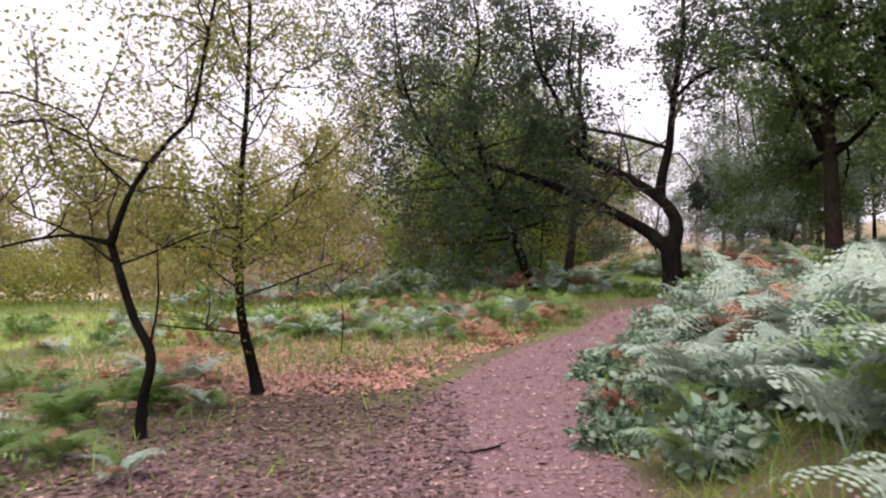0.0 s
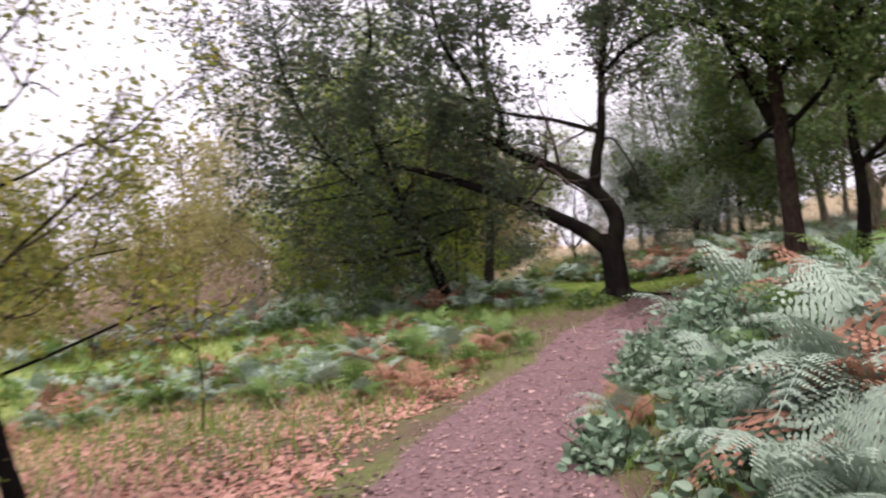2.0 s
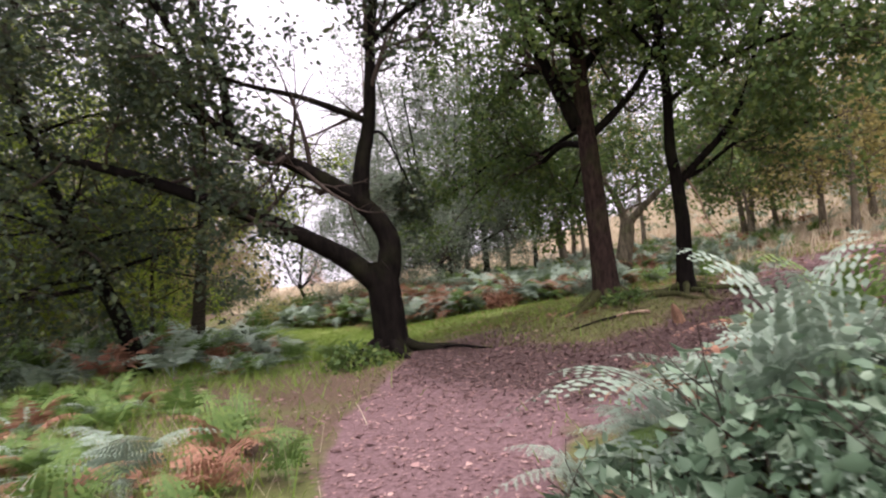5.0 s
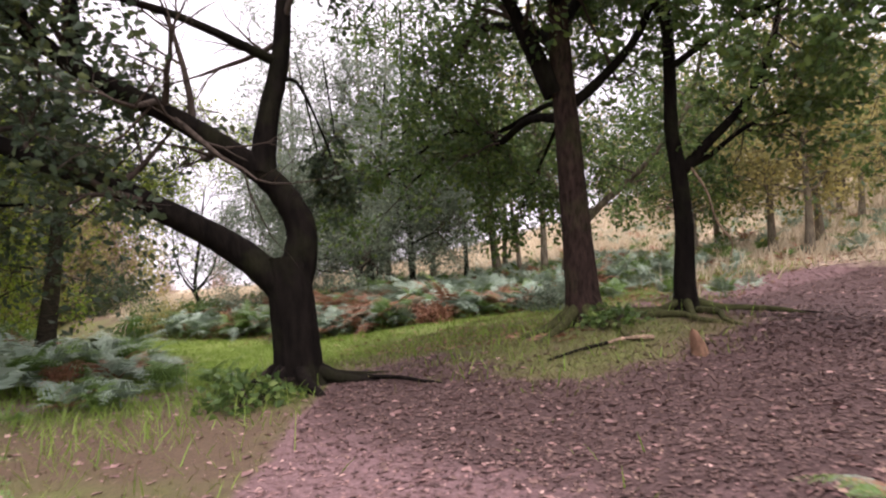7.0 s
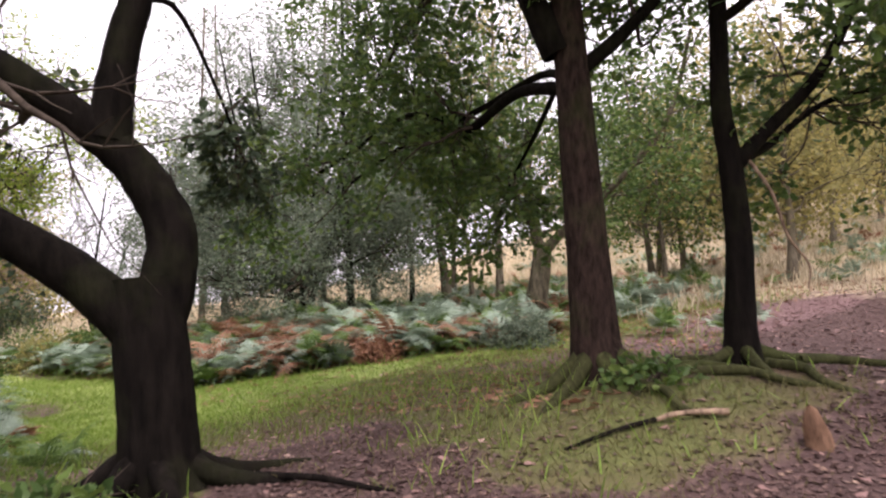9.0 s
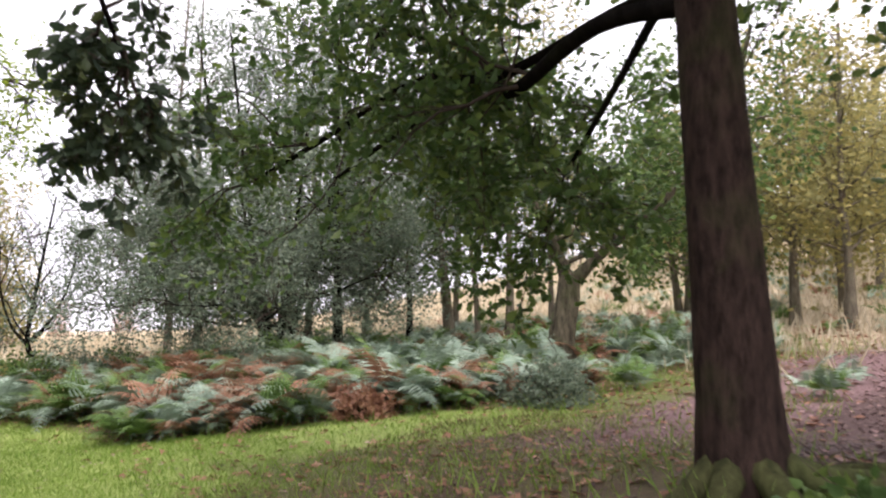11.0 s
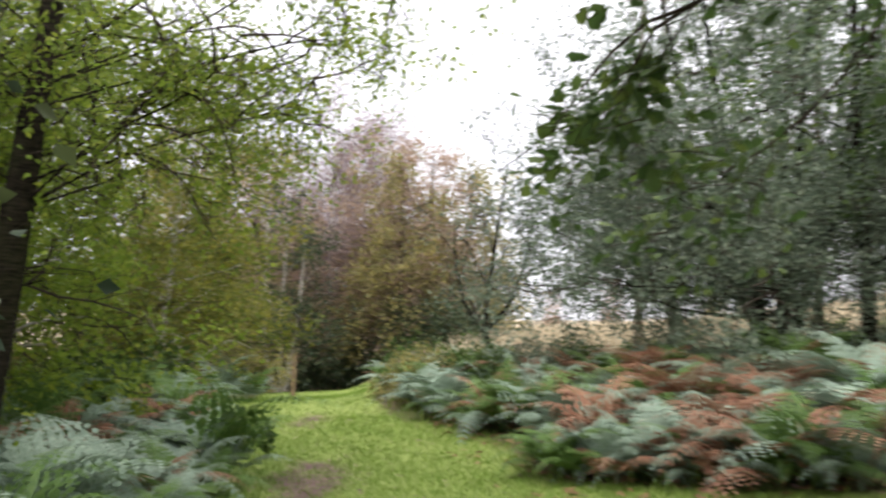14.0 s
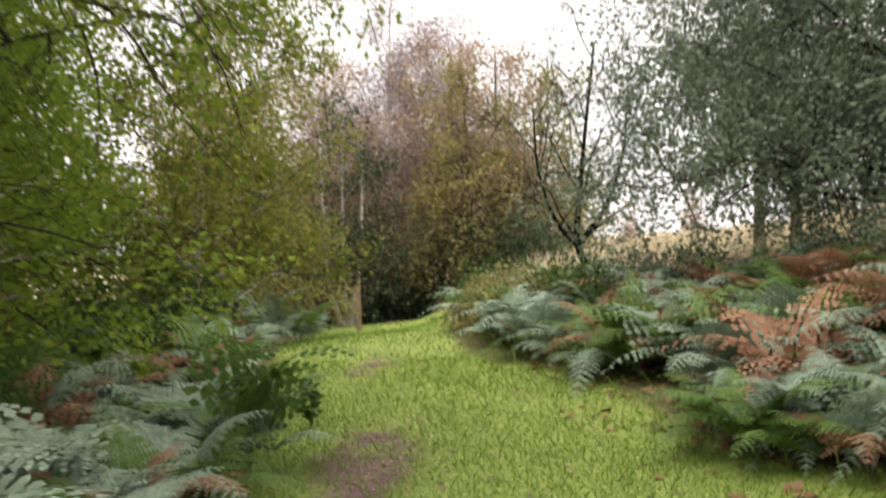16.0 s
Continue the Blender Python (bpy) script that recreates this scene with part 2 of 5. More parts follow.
class Tubes:
    """Collects tapered, slightly knobbly tubes."""

    def __init__(self):
        self.v, self.f, self.n = [], [], 0

    def add(self, pts, radii, sides=6, knob=0.0):
        pts = np.asarray(pts, float)
        k = len(pts)
        tang = np.gradient(pts, axis=0)
        tang /= np.linalg.norm(tang, axis=1)[:, None] + 1e-9
        ref = np.array([0.0, 0, 1]) if abs(tang[0][2]) < 0.8 else np.array([1.0, 0, 0])
        a = np.cross(tang, ref)
        a /= np.linalg.norm(a, axis=1)[:, None] + 1e-9
        b = np.cross(tang, a)
        ang = np.linspace(0, 2 * np.pi, sides, endpoint=False)
        rad = np.asarray(radii, float)[:, None] * np.ones((1, sides))
        if knob:
            rad = rad * (1 + knob * (rng.random((k, sides)) - 0.5))
        ring = pts[:, None, :] + rad[..., None] * (np.cos(ang)[None, :, None] * a[:, None, :] + np.sin(ang)[None, :, None] * b[:, None, :])
        self.v.append(ring.reshape(-1, 3))
        i = np.arange(k - 1)[:, None] * sides
        j = np.arange(sides)[None, :]
        j2 = (j + 1) % sides
        quad = np.stack([i + j, i + j2, i + sides + j2, i + sides + j], axis=-1).reshape(-1, 4) + self.n
        self.f.append(quad)
        self.n += k * sides

    def mesh(self, name, material):
        return mesh_from(name, np.concatenate(self.v), [np.concatenate(self.f)], material, True)


def spline(ctrl, steps=6):
    """Catmull-Rom through control points (any dimension)."""
    c = np.asarray(ctrl, float)
    c = np.concatenate([[2 * c[0] - c[1]], c, [2 * c[-1] - c[-2]]])
    out = []
    for i in range(1, len(c) - 2):
        for t in np.linspace(0, 1, steps, endpoint=False):
            p0, p1, p2, p3 = c[i - 1], c[i], c[i + 1], c[i + 2]
            out.append(0.5 * (2 * p1 + (p2 - p0) * t + (2 * p0 - 5 * p1 + 4 * p2 - p3) * t * t + (3 * p1 - p0 - 3 * p2 + p3) * t ** 3))
    out.append(c[-2])
    return np.array(out)


def unit(v):
    v = np.asarray(v, float)
    return v / (np.linalg.norm(v, axis=-1, keepdims=True) + 1e-9)


# leaf outlines: x across, y along, z lift (folded along the midrib)
SIMPLE = (np.array([(0, 0, 0), (0.3, 0.4, 0.08), (0, 1, -0.05), (-0.3, 0.4, 0.08)]), [(0, 1, 2), (0, 2, 3)])
_half = [(0.05, 0.1), (0.16, 0.24), (0.11, 0.33), (0.27, 0.46), (0.17, 0.54), (0.32, 0.7), (0.2, 0.78), (0.16, 0.95)]
_lv = [(0, 0, 0)] + [(x, y, 0.2 * x) for x, y in _half] + [(0, 1.02, -0.05)] + [(-x, y, 0.2 * x) for x, y in reversed(_half)]
LOBED = (np.array(_lv), [(0, i, 9) for i in ()] + [(0, i, i + 1) for i in range(1, 9)] + [(0, i, i + 1) for i in range(9, 17)])


OVAL = (np.array([(0, 0, 0), (0.27, 0.22, 0.06), (0.29, 0.5, 0.09), (0, 1, -0.1), (-0.29, 0.5, 0.09), (-0.27, 0.22, 0.06)]), [(0, 1, 2), (0, 2, 3), (0, 3, 4), (0, 4, 5)])
_h4 = [(0.1, 0.22), (0.27, 0.42), (0.15, 0.54), (0.3, 0.76)]
_lv4 = [(0, 0, 0)] + [(x, y, 0.2 * x) for x, y in _h4] + [(0, 1.02, -0.05)] + [(-x, y, 0.2 * x) for x, y in reversed(_h4)]
OAKLEAF = (np.array(_lv4), [(0, i, i + 1) for i in range(1, 9)])


def leaves(points, size, shape=SIMPLE, droop=0.3, spread=1.0, heading=None):
    """Vertices and triangles of leaves at points, turned at random, hanging by droop."""
    tv, tf = shape
    n = len(points)
    d = rng.normal(size=(n, 3)) * np.array([1, 1, 0.6]) * spread
    if heading is not None:
        d += heading
    d[:, 2] -= droop
    y = unit(d)
    x = unit(np.cross(y, rng.normal(size=(n, 3))))
    z = np.cross(x, y)
    s = size * (0.65 + 0.7 * rng.random(n))
    v = points[:, None, :] + s[:, None, None] * (tv[None, :, 0:1] * x[:, None] + tv[None, :, 1:2] * y[:, None] + tv[None, :, 2:3] * z[:, None])
    f = np.asarray(tf)[None] + (np.arange(n) * len(tv))[:, None, None]
    return v.reshape(-1, 3), f.reshape(-1, 3)


class Foliage:
    def __init__(self):
        self.v, self.f, self.n = [], [], 0

    def add(self, v, f):
        self.v.append(v)
        self.f.append(f + self.n)
        self.n += len(v)

    def mesh(self, name, material):
        return mesh_from(name, np.concatenate(self.v), [np.concatenate(self.f)], material)


def sprig(tubes, tips, start, way, length, radius, depth, up=0.1, wander=0.35, kids=3, sides=5):
    """A branch that wanders, tapers and splits; the ends are gathered in tips as (point, way)."""
    k = (2, 3, 4)[min(depth, 2)]
    pts, p, w = [np.array(start, float)], np.array(start, float), unit(way)
    for i in range(k):
        w = unit(w + rng.normal(size=3) * wander * 0.5 + np.array([0, 0, up]))
        p = p + w * length / k
        pts.append(p)
    rad = np.linspace(radius, radius * 0.45, k + 1)
    tubes.add(pts, rad, min(sides, 5) if depth > 1 else 3)
    if depth <= 0:
        tips.append((0.5 * (pts[0] + pts[1]), w))
        for q in pts[1:]:
            tips.append((q, w))
        return
    for c in range(kids):
        i = rng.integers(max(1, k // 2 - 1), k + 1)
        side = unit(w + rng.normal(size=3) * 0.85)
        sprig(tubes, tips, pts[i], side, length * (0.5 + 0.25 * rng.random()), max(rad[i] * 0.6, 0.004), depth - 1, up, wander, kids, sides)
    sprig(tubes, tips, pts[-1], w, length * 0.6, max(rad[-1] * 0.85, 0.004), depth - 1, up, wander, kids, sides)


def clothe(foliage, tips, per, size, scatter, shape=SIMPLE, droop=0.3):
    if not tips:
        return
    P = np.repeat(np.array([t[0] for t in tips]), per, axis=0)
    W = np.repeat(np.array([t[1] for t in tips]), per, axis=0)
    P = P + rng.normal(size=P.shape) * scatter
    foliage.add(*leaves(P, size, shape, droop, 1.0, W * 0.6))


# ---- the lie of the land ----
def sstep(a, b, x):
    t = np.clip((x - a) / (b - a), 0, 1)
    return t * t * (3 - 2 * t)


PATH_Y = (-30, -4, 0, 5, 8, 9.2, 10.6, 12, 13, 14.4, 15.75, 17, 18.5, 21, 25, 34, 60)
PATH_X = (-1.0, -0.3, 0.05, 0.3, 0.8, 1.2, 2.0, 3.0, 3.65, 4.7, 5.7, 6.5, 7.0, 7.1, 6.9, 6.3, 4.0)


def path_x(y):
    return np.interp(y, PATH_Y, PATH_X)


def wave(x, y, s, k):
    return np.sin(x * s + 1.7 * k) * np.cos(y * s * 0.83 - k) * 0.6 + np.sin((x + y) * s * 1.9 + k * 3.1) * 0.4


def height(x, y):
    x, y = np.asarray(x, float), np.asarray(y, float)
    z = 0.062 * np.clip(x, -6, 40) + 0.004 * np.clip(y, 0, 30)
    z = z + 0.4 * np.exp(-(((x - 9.6) / 2.2) ** 2 + ((y - 16.6) / 2.6) ** 2))
    z = z + 0.12 * np.exp(-(((x - 5.4) / 1.6) ** 2 + ((y - 18.0) / 1.5) ** 2))
    z = z - 0.36 * np.exp(-(((x - 6.6) / 3.2) ** 2 + ((y - 25.0) / 6.0) ** 2))
    # the ride falls away towards the wood
    z = z - (0.9 * sstep(29, 41, y) + 0.085 * np.clip(y - 41, 0, 13)) * sstep(9.0, 6.2, x)
    # bank beside the first stretch of the path
    off = x - path_x(y)
    z = z + 0.28 * sstep(0.9, 2.4, off) * sstep(14.5, 11, y) * sstep(9, 4, off)
    # the hillside
    h = np.clip(x - 13, 0, 90)
    z = z + np.where(h < 45, 0.0035 * h * h, 7.09 + 0.2 * (h - 45)) * sstep(75, 25, y - 0.35 * x)
    z = z + 0.05 * wave(x, y, 0.9, 1) * sstep(0.6, 2.0, np.abs(off)) + 0.012 * wave(x, y, 3.3, 2)
    return z


def H(x, y):
    return float(height(x, y))


def mound_turf(x, y):
    """Mossy turf on the mound of the straight oak."""
    return sstep(1.25, 0.65, np.hypot((x - 8.45) / 1.75, (y - 16.5) / 1.62) + 0.22 * wave(x, y, 2.6, 5) + 0.1 * wave(x, y, 7.0, 2))


def bed_front(x):
    """Where the bracken beyond the lawn begins."""
    return np.interp(x, (8.3, 9.2, 10, 11, 12, 13.3, 15, 18, 24), (25.5, 24.4, 23.6, 22.95, 22.45, 21.95, 21.9, 22.4, 24.0))


def bed_side(y):
    """Edge of that bracken along the ride."""
    return np.interp(y, (24.5, 26.7, 28, 29.3, 31, 34), (8.85, 8.65, 8.25, 7.5, 7.3, 7.3))


def mask_path(x, y):
    off = np.abs(x - path_x(y))
    w = np.interp(y, (-5, 4, 9, 12, 14.5, 16.5, 18.5), (1.0, 0.85, 0.62, 0.75, 1.3, 1.3, 0.6))
    m = sstep(w + 0.35, w - 0.1, off) * (0.25 + 0.75 * sstep(19.4, 18.2, y)) * sstep(20.8, 19.4, y)
    # trodden slope running uphill past the two straight trees
    ex = np.clip((x - 5.0) / 17.0, 0, 1)
    wd = np.interp(x, (5, 9, 11, 20), (2.0, 2.0, 2.6, 3.0))
    m2 = sstep(wd + 0.8, wd - 0.3, np.abs(y - (13.6 + ex * 4.2))) * sstep(3.6, 5.0, x) * sstep(26, 20, x)
    m3 = sstep(2.0, 0.9, np.hypot((x + 1.2) / 1.2, (y - 4.0) / 1.9)) * (0.55 + 0.2 * wave(x, y, 2.3, 4))
    m4 = (0.78 + 0.25 * wave(x, y, 5.0, 2)) * np.maximum(sstep(1.2, 0.3, np.hypot((x - 6.6) / 0.55, (y - 26.2) / 1.3)), sstep(1.2, 0.3, np.hypot((x - 6.35) / 0.4, (y - 29.3) / 0.7)))
    # fallen leaves gathered behind the straight oaks, up to the bracken
    m5 = (0.72 + 0.25 * wave(x, y, 1.9, 3)) * sstep(9.4, 11.0, x) * sstep(21.2, 19.4, y - 0.13 * (x - 10)) * sstep(13, 15, y) * sstep(24, 19, x)
    # side trail behind the leaning oak
    m6 = 0.75 * sstep(0.6, 0.25, np.abs(y - 19.0 - 0.45 * (6.8 - x))) * sstep(2.0, 3.5, x) * sstep(7.2, 6.6, x)
    moss = mound_turf(x, y)
    return np.clip(np.maximum.reduce([m * (1 - 0.8 * moss), m2 * (1 - 0.9 * moss), m3, m4, m5 * (1 - 0.7 * moss), m6]), 0, 1)


def mask_oak_shade(x, y):
    """Dark leafy ground under the oaks, its colour lowered for canopy shade."""
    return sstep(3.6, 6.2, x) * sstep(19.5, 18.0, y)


def mask_lawn(x, y):
    a = (0.34 + 0.6 * sstep(3.2, 1.4, bed_front(x) - y)) * sstep(16.6, 18.0, y - 0.05 * (x - 7)) * sstep(-0.5, 0.1, bed_front(x) - y) * sstep(3.6, 5.0, x) * sstep(14, 11.5, x)
    c = path_x(y)
    b = sstep(2.1, 1.5, np.abs(x - c - np.interp(y, (22, 26, 30, 34), (0.2, 0.7, 0.3, 0.0)))) * sstep(20, 22, y) * sstep(43, 41, y) * sstep(0.3, -0.3, x - bed_side(np.maximum(y, 25)))
    g = 0.26 * mound_turf(x, y)
    left = 0.85 * sstep(5, 3, np.abs(y - 19 - 0.2 * x)) * sstep(0.5, -2.5, x) * sstep(-30, -18, x)
    far = 0.9 * sstep(3.5, 2.0, np.abs(y - 33.5)) * sstep(14, 16, x) * sstep(26, 22, x)
    verge = (0.36 + 0.25 * wave(x, y, 1.4, 6)) * sstep(0.7, 0.1, np.abs(np.abs(x - path_x(y)) - 1.15)) * sstep(1, 4, y) * sstep(17, 13, y)
    return np.clip(np.maximum.reduce([a, b, g, left, far, verge]) * (0.86 + 0.16 * wave(x, y, 1.6, 8)), 0, 1)


def mask_straw(x, y):
    return np.clip(0.95 * sstep(30, 36, y - 0.1 * x + 0.35 * np.abs(x - 6)) * (1 - mask_lawn(x, y)) * (1 - sstep(-1, 0.5, x) * sstep(10.5, 9.0, x)) + 0.8 * sstep(17, 24, x), 0, 1)


def build_ground():
    inner = np.arange(-14, 34.01, 0.2)
    outer_n = -14 - np.cumsum(np.geomspace(0.3, 260, 34))[::1]
    outer_p = 34 + np.cumsum(np.geomspace(0.3, 260, 34))
    xs = np.concatenate([outer_n[::-1], inner, outer_p])
    inner_y = np.arange(-6, 40.01, 0.2)
    ys = np.concatenate([(-6 - np.cumsum(np.geomspace(0.3, 260, 34)))[::-1], inner_y, 40 + np.cumsum(np.geomspace(0.3, 260, 34))])
    X, Y = np.meshgrid(xs, ys)
    Z = height(X, Y)
    V = np.stack([X, Y, Z], -1).reshape(-1, 3)
    nx, ny = len(xs), len(ys)
    i = (np.arange(ny - 1)[:, None] * nx + np.arange(nx - 1)[None, :]).ravel()
    F = np.stack([i, i + 1, i + nx + 1, i + nx], -1)
    me = mesh_from("ground", V, [F], GROUND, True)
    col = me.color_attributes.new("cover", "FLOAT_COLOR", "POINT")
    x, y = V[:, 0], V[:, 1]
    data = np.stack([mask_path(x, y), mask_lawn(x, y) * (1 - 0.75 * mask_path(x, y)), mask_straw(x, y), mask_path(x, y) * mask_oak_shade(x, y)], -1).astype(np.float32)
    col.data.foreach_set("color", data.ravel())
    tagged(new("ground", me), "woodland ground with trodden leafy path and green lawn", "ground", kind="structure")


build_ground()


# ---- trees ----
def tree_thing(name, x, y, label, group="", category="tree", sink=0.03):
    ob = new(name)
    ob.location = (x, y, H(x, y) - sink)
    return tagged(ob, label, category, group)


def limb_part(name, ctrl, r0, r1, parent, material, sides=10, steps=6, knob=0.1, flare=0.0, label=""):
    """A limb along control points (local metres); returns its points and radii."""
    pts = spline(ctrl, steps)
    t = np.linspace(0, 1, len(pts))
    rad = r0 + (r1 - r0) * t ** 0.8
    if flare:
        rad = rad * (1 + flare * np.exp(-t * len(ctrl) * 2.2))
    tb = Tubes()
    tb.add(pts, rad, sides, knob)
    part(name, tb.mesh(name, material), parent, label)
    return pts, rad


def shoots(tubes, tips, pts, rad, count, length, depth, start=0.35, up=0.12, kids=3, wander=0.4):
    n = len(pts)
    for i in range(count):
        j = int(rng.integers(int(n * start), n))
        tang = unit(pts[min(j + 1, n - 1)] - pts[max(j - 1, 0)])
        w = unit(tang * 0.5 + rng.normal(size=3) * 0.8)
        sprig(tubes, tips, pts[j], w, length * (0.7 + 0.6 * rng.random()), max(0.012, min(rad[j] * 0.4, 0.05)), depth, up, wander, kids)


def leaning_oak():
    """The oak that forks low, its backlit stems coloured near black, its limbs thrown out to one side over the path."""
    x, y = OAK
    t = tree_thing("oak_tree", x, y, "dark leaning oak with low fork beside the path")
    r = np.array([0.917, -0.40])      # across the first view of it
    n = np.array([0.40, 0.917])

    def at(u, h, d=0.0):
        return (r[0] * u + n[0] * d, r[1] * u + n[1] * d, h)
    trunk = [at(0.1, -0.1), at(0.05, 0.15), at(0.02, 0.6), at(-0.03, 1.15), at(-0.05, 1.4)]
    limb_part("trunk", trunk, 0.275, 0.225, t, BARK_OAK, 18, 8, 0.03, 0.6, "fissured oak trunk with root flare, silhouette-dark bark")
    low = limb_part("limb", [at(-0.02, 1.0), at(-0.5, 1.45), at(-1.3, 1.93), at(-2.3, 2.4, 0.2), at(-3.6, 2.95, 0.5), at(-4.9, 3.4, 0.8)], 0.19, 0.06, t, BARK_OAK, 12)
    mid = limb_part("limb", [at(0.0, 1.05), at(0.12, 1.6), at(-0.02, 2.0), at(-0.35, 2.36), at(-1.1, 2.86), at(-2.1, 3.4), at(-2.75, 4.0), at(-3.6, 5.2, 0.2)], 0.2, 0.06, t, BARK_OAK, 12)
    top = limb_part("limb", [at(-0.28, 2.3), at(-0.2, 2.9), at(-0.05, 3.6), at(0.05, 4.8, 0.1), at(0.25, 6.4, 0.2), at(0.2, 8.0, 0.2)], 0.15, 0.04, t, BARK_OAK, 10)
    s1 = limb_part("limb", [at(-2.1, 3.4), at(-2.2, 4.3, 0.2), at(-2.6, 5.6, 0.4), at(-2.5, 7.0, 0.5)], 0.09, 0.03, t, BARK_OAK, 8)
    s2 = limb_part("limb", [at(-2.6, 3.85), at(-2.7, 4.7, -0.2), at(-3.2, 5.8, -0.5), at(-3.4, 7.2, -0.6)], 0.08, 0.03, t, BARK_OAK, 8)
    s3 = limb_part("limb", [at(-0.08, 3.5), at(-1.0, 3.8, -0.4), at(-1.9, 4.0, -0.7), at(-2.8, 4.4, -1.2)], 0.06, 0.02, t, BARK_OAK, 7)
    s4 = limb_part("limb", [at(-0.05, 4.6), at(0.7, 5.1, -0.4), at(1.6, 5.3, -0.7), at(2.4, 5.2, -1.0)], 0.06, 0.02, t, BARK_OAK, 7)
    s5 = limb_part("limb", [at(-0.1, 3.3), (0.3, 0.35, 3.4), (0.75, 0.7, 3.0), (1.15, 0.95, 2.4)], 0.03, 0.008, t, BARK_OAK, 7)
    # roots running over the trodden soil
    for a, ln in ((-0.15, 1.5), (-0.75, 1.0), (0.5, 0.9), (2.6, 0.8), (3.6, 0.7), (1.6, 0.8), (-1.7, 0.8)):
        p = [(math.cos(a) * s, math.sin(a) * s) for s in (0.15, 0.45, 0.8, ln)]
        c = [(px, py, H(x + px, y + py) - t.location.z + dz) for (px, py), dz in zip(p, (0.2, 0.05, 0.0, -0.07))]
        limb_part("root", c, 0.1, 0.03, t, BARK_OAK, 8, 4, 0.15)
    tb, tips = Tubes(), []
    for (p, q), c, ln in ((low, 10, 0.9), (mid, 15, 1.1), (top, 14, 1.1), (s1, 10, 1.0), (s2, 10, 1.0), (s3, 7, 0.8), (s4, 6, 0.8)):
        shoots(tb, tips, p, q, c, ln, 2, 0.45, 0.06)
    tips = [q for q in tips if q[0][2] > 4.2 or math.hypot(q[0][0], q[0][1]) > 1.5]
    near_tips = []
    shoots(tb, near_tips, *s5, 11, 0.34, 2, 0.7, -0.06, 2)
    near_tips = [q for q in near_tips if math.hypot(q[0][0], q[0][1]) > 0.75]
    part("twig_spray", tb.mesh("twig_spray", TWIG), t, "fine dark oak twigs", "stuff")
    fo = Foliage()
    clothe(fo, tips, 5, 0.1, 0.1, OAKLEAF, 0.2)
    near_tips = [q for q in near_tips if math.hypot(q[0][0] - 1.55, q[0][1] - 0.6) > 0.45]
    clothe(fo, near_tips, 3, 0.08, 0.04, LOBED, 0.5)
    part("crown", fo.mesh("crown", L_OAKDARK), t, "dark green lobed oak leaves", "stuff")
    return t


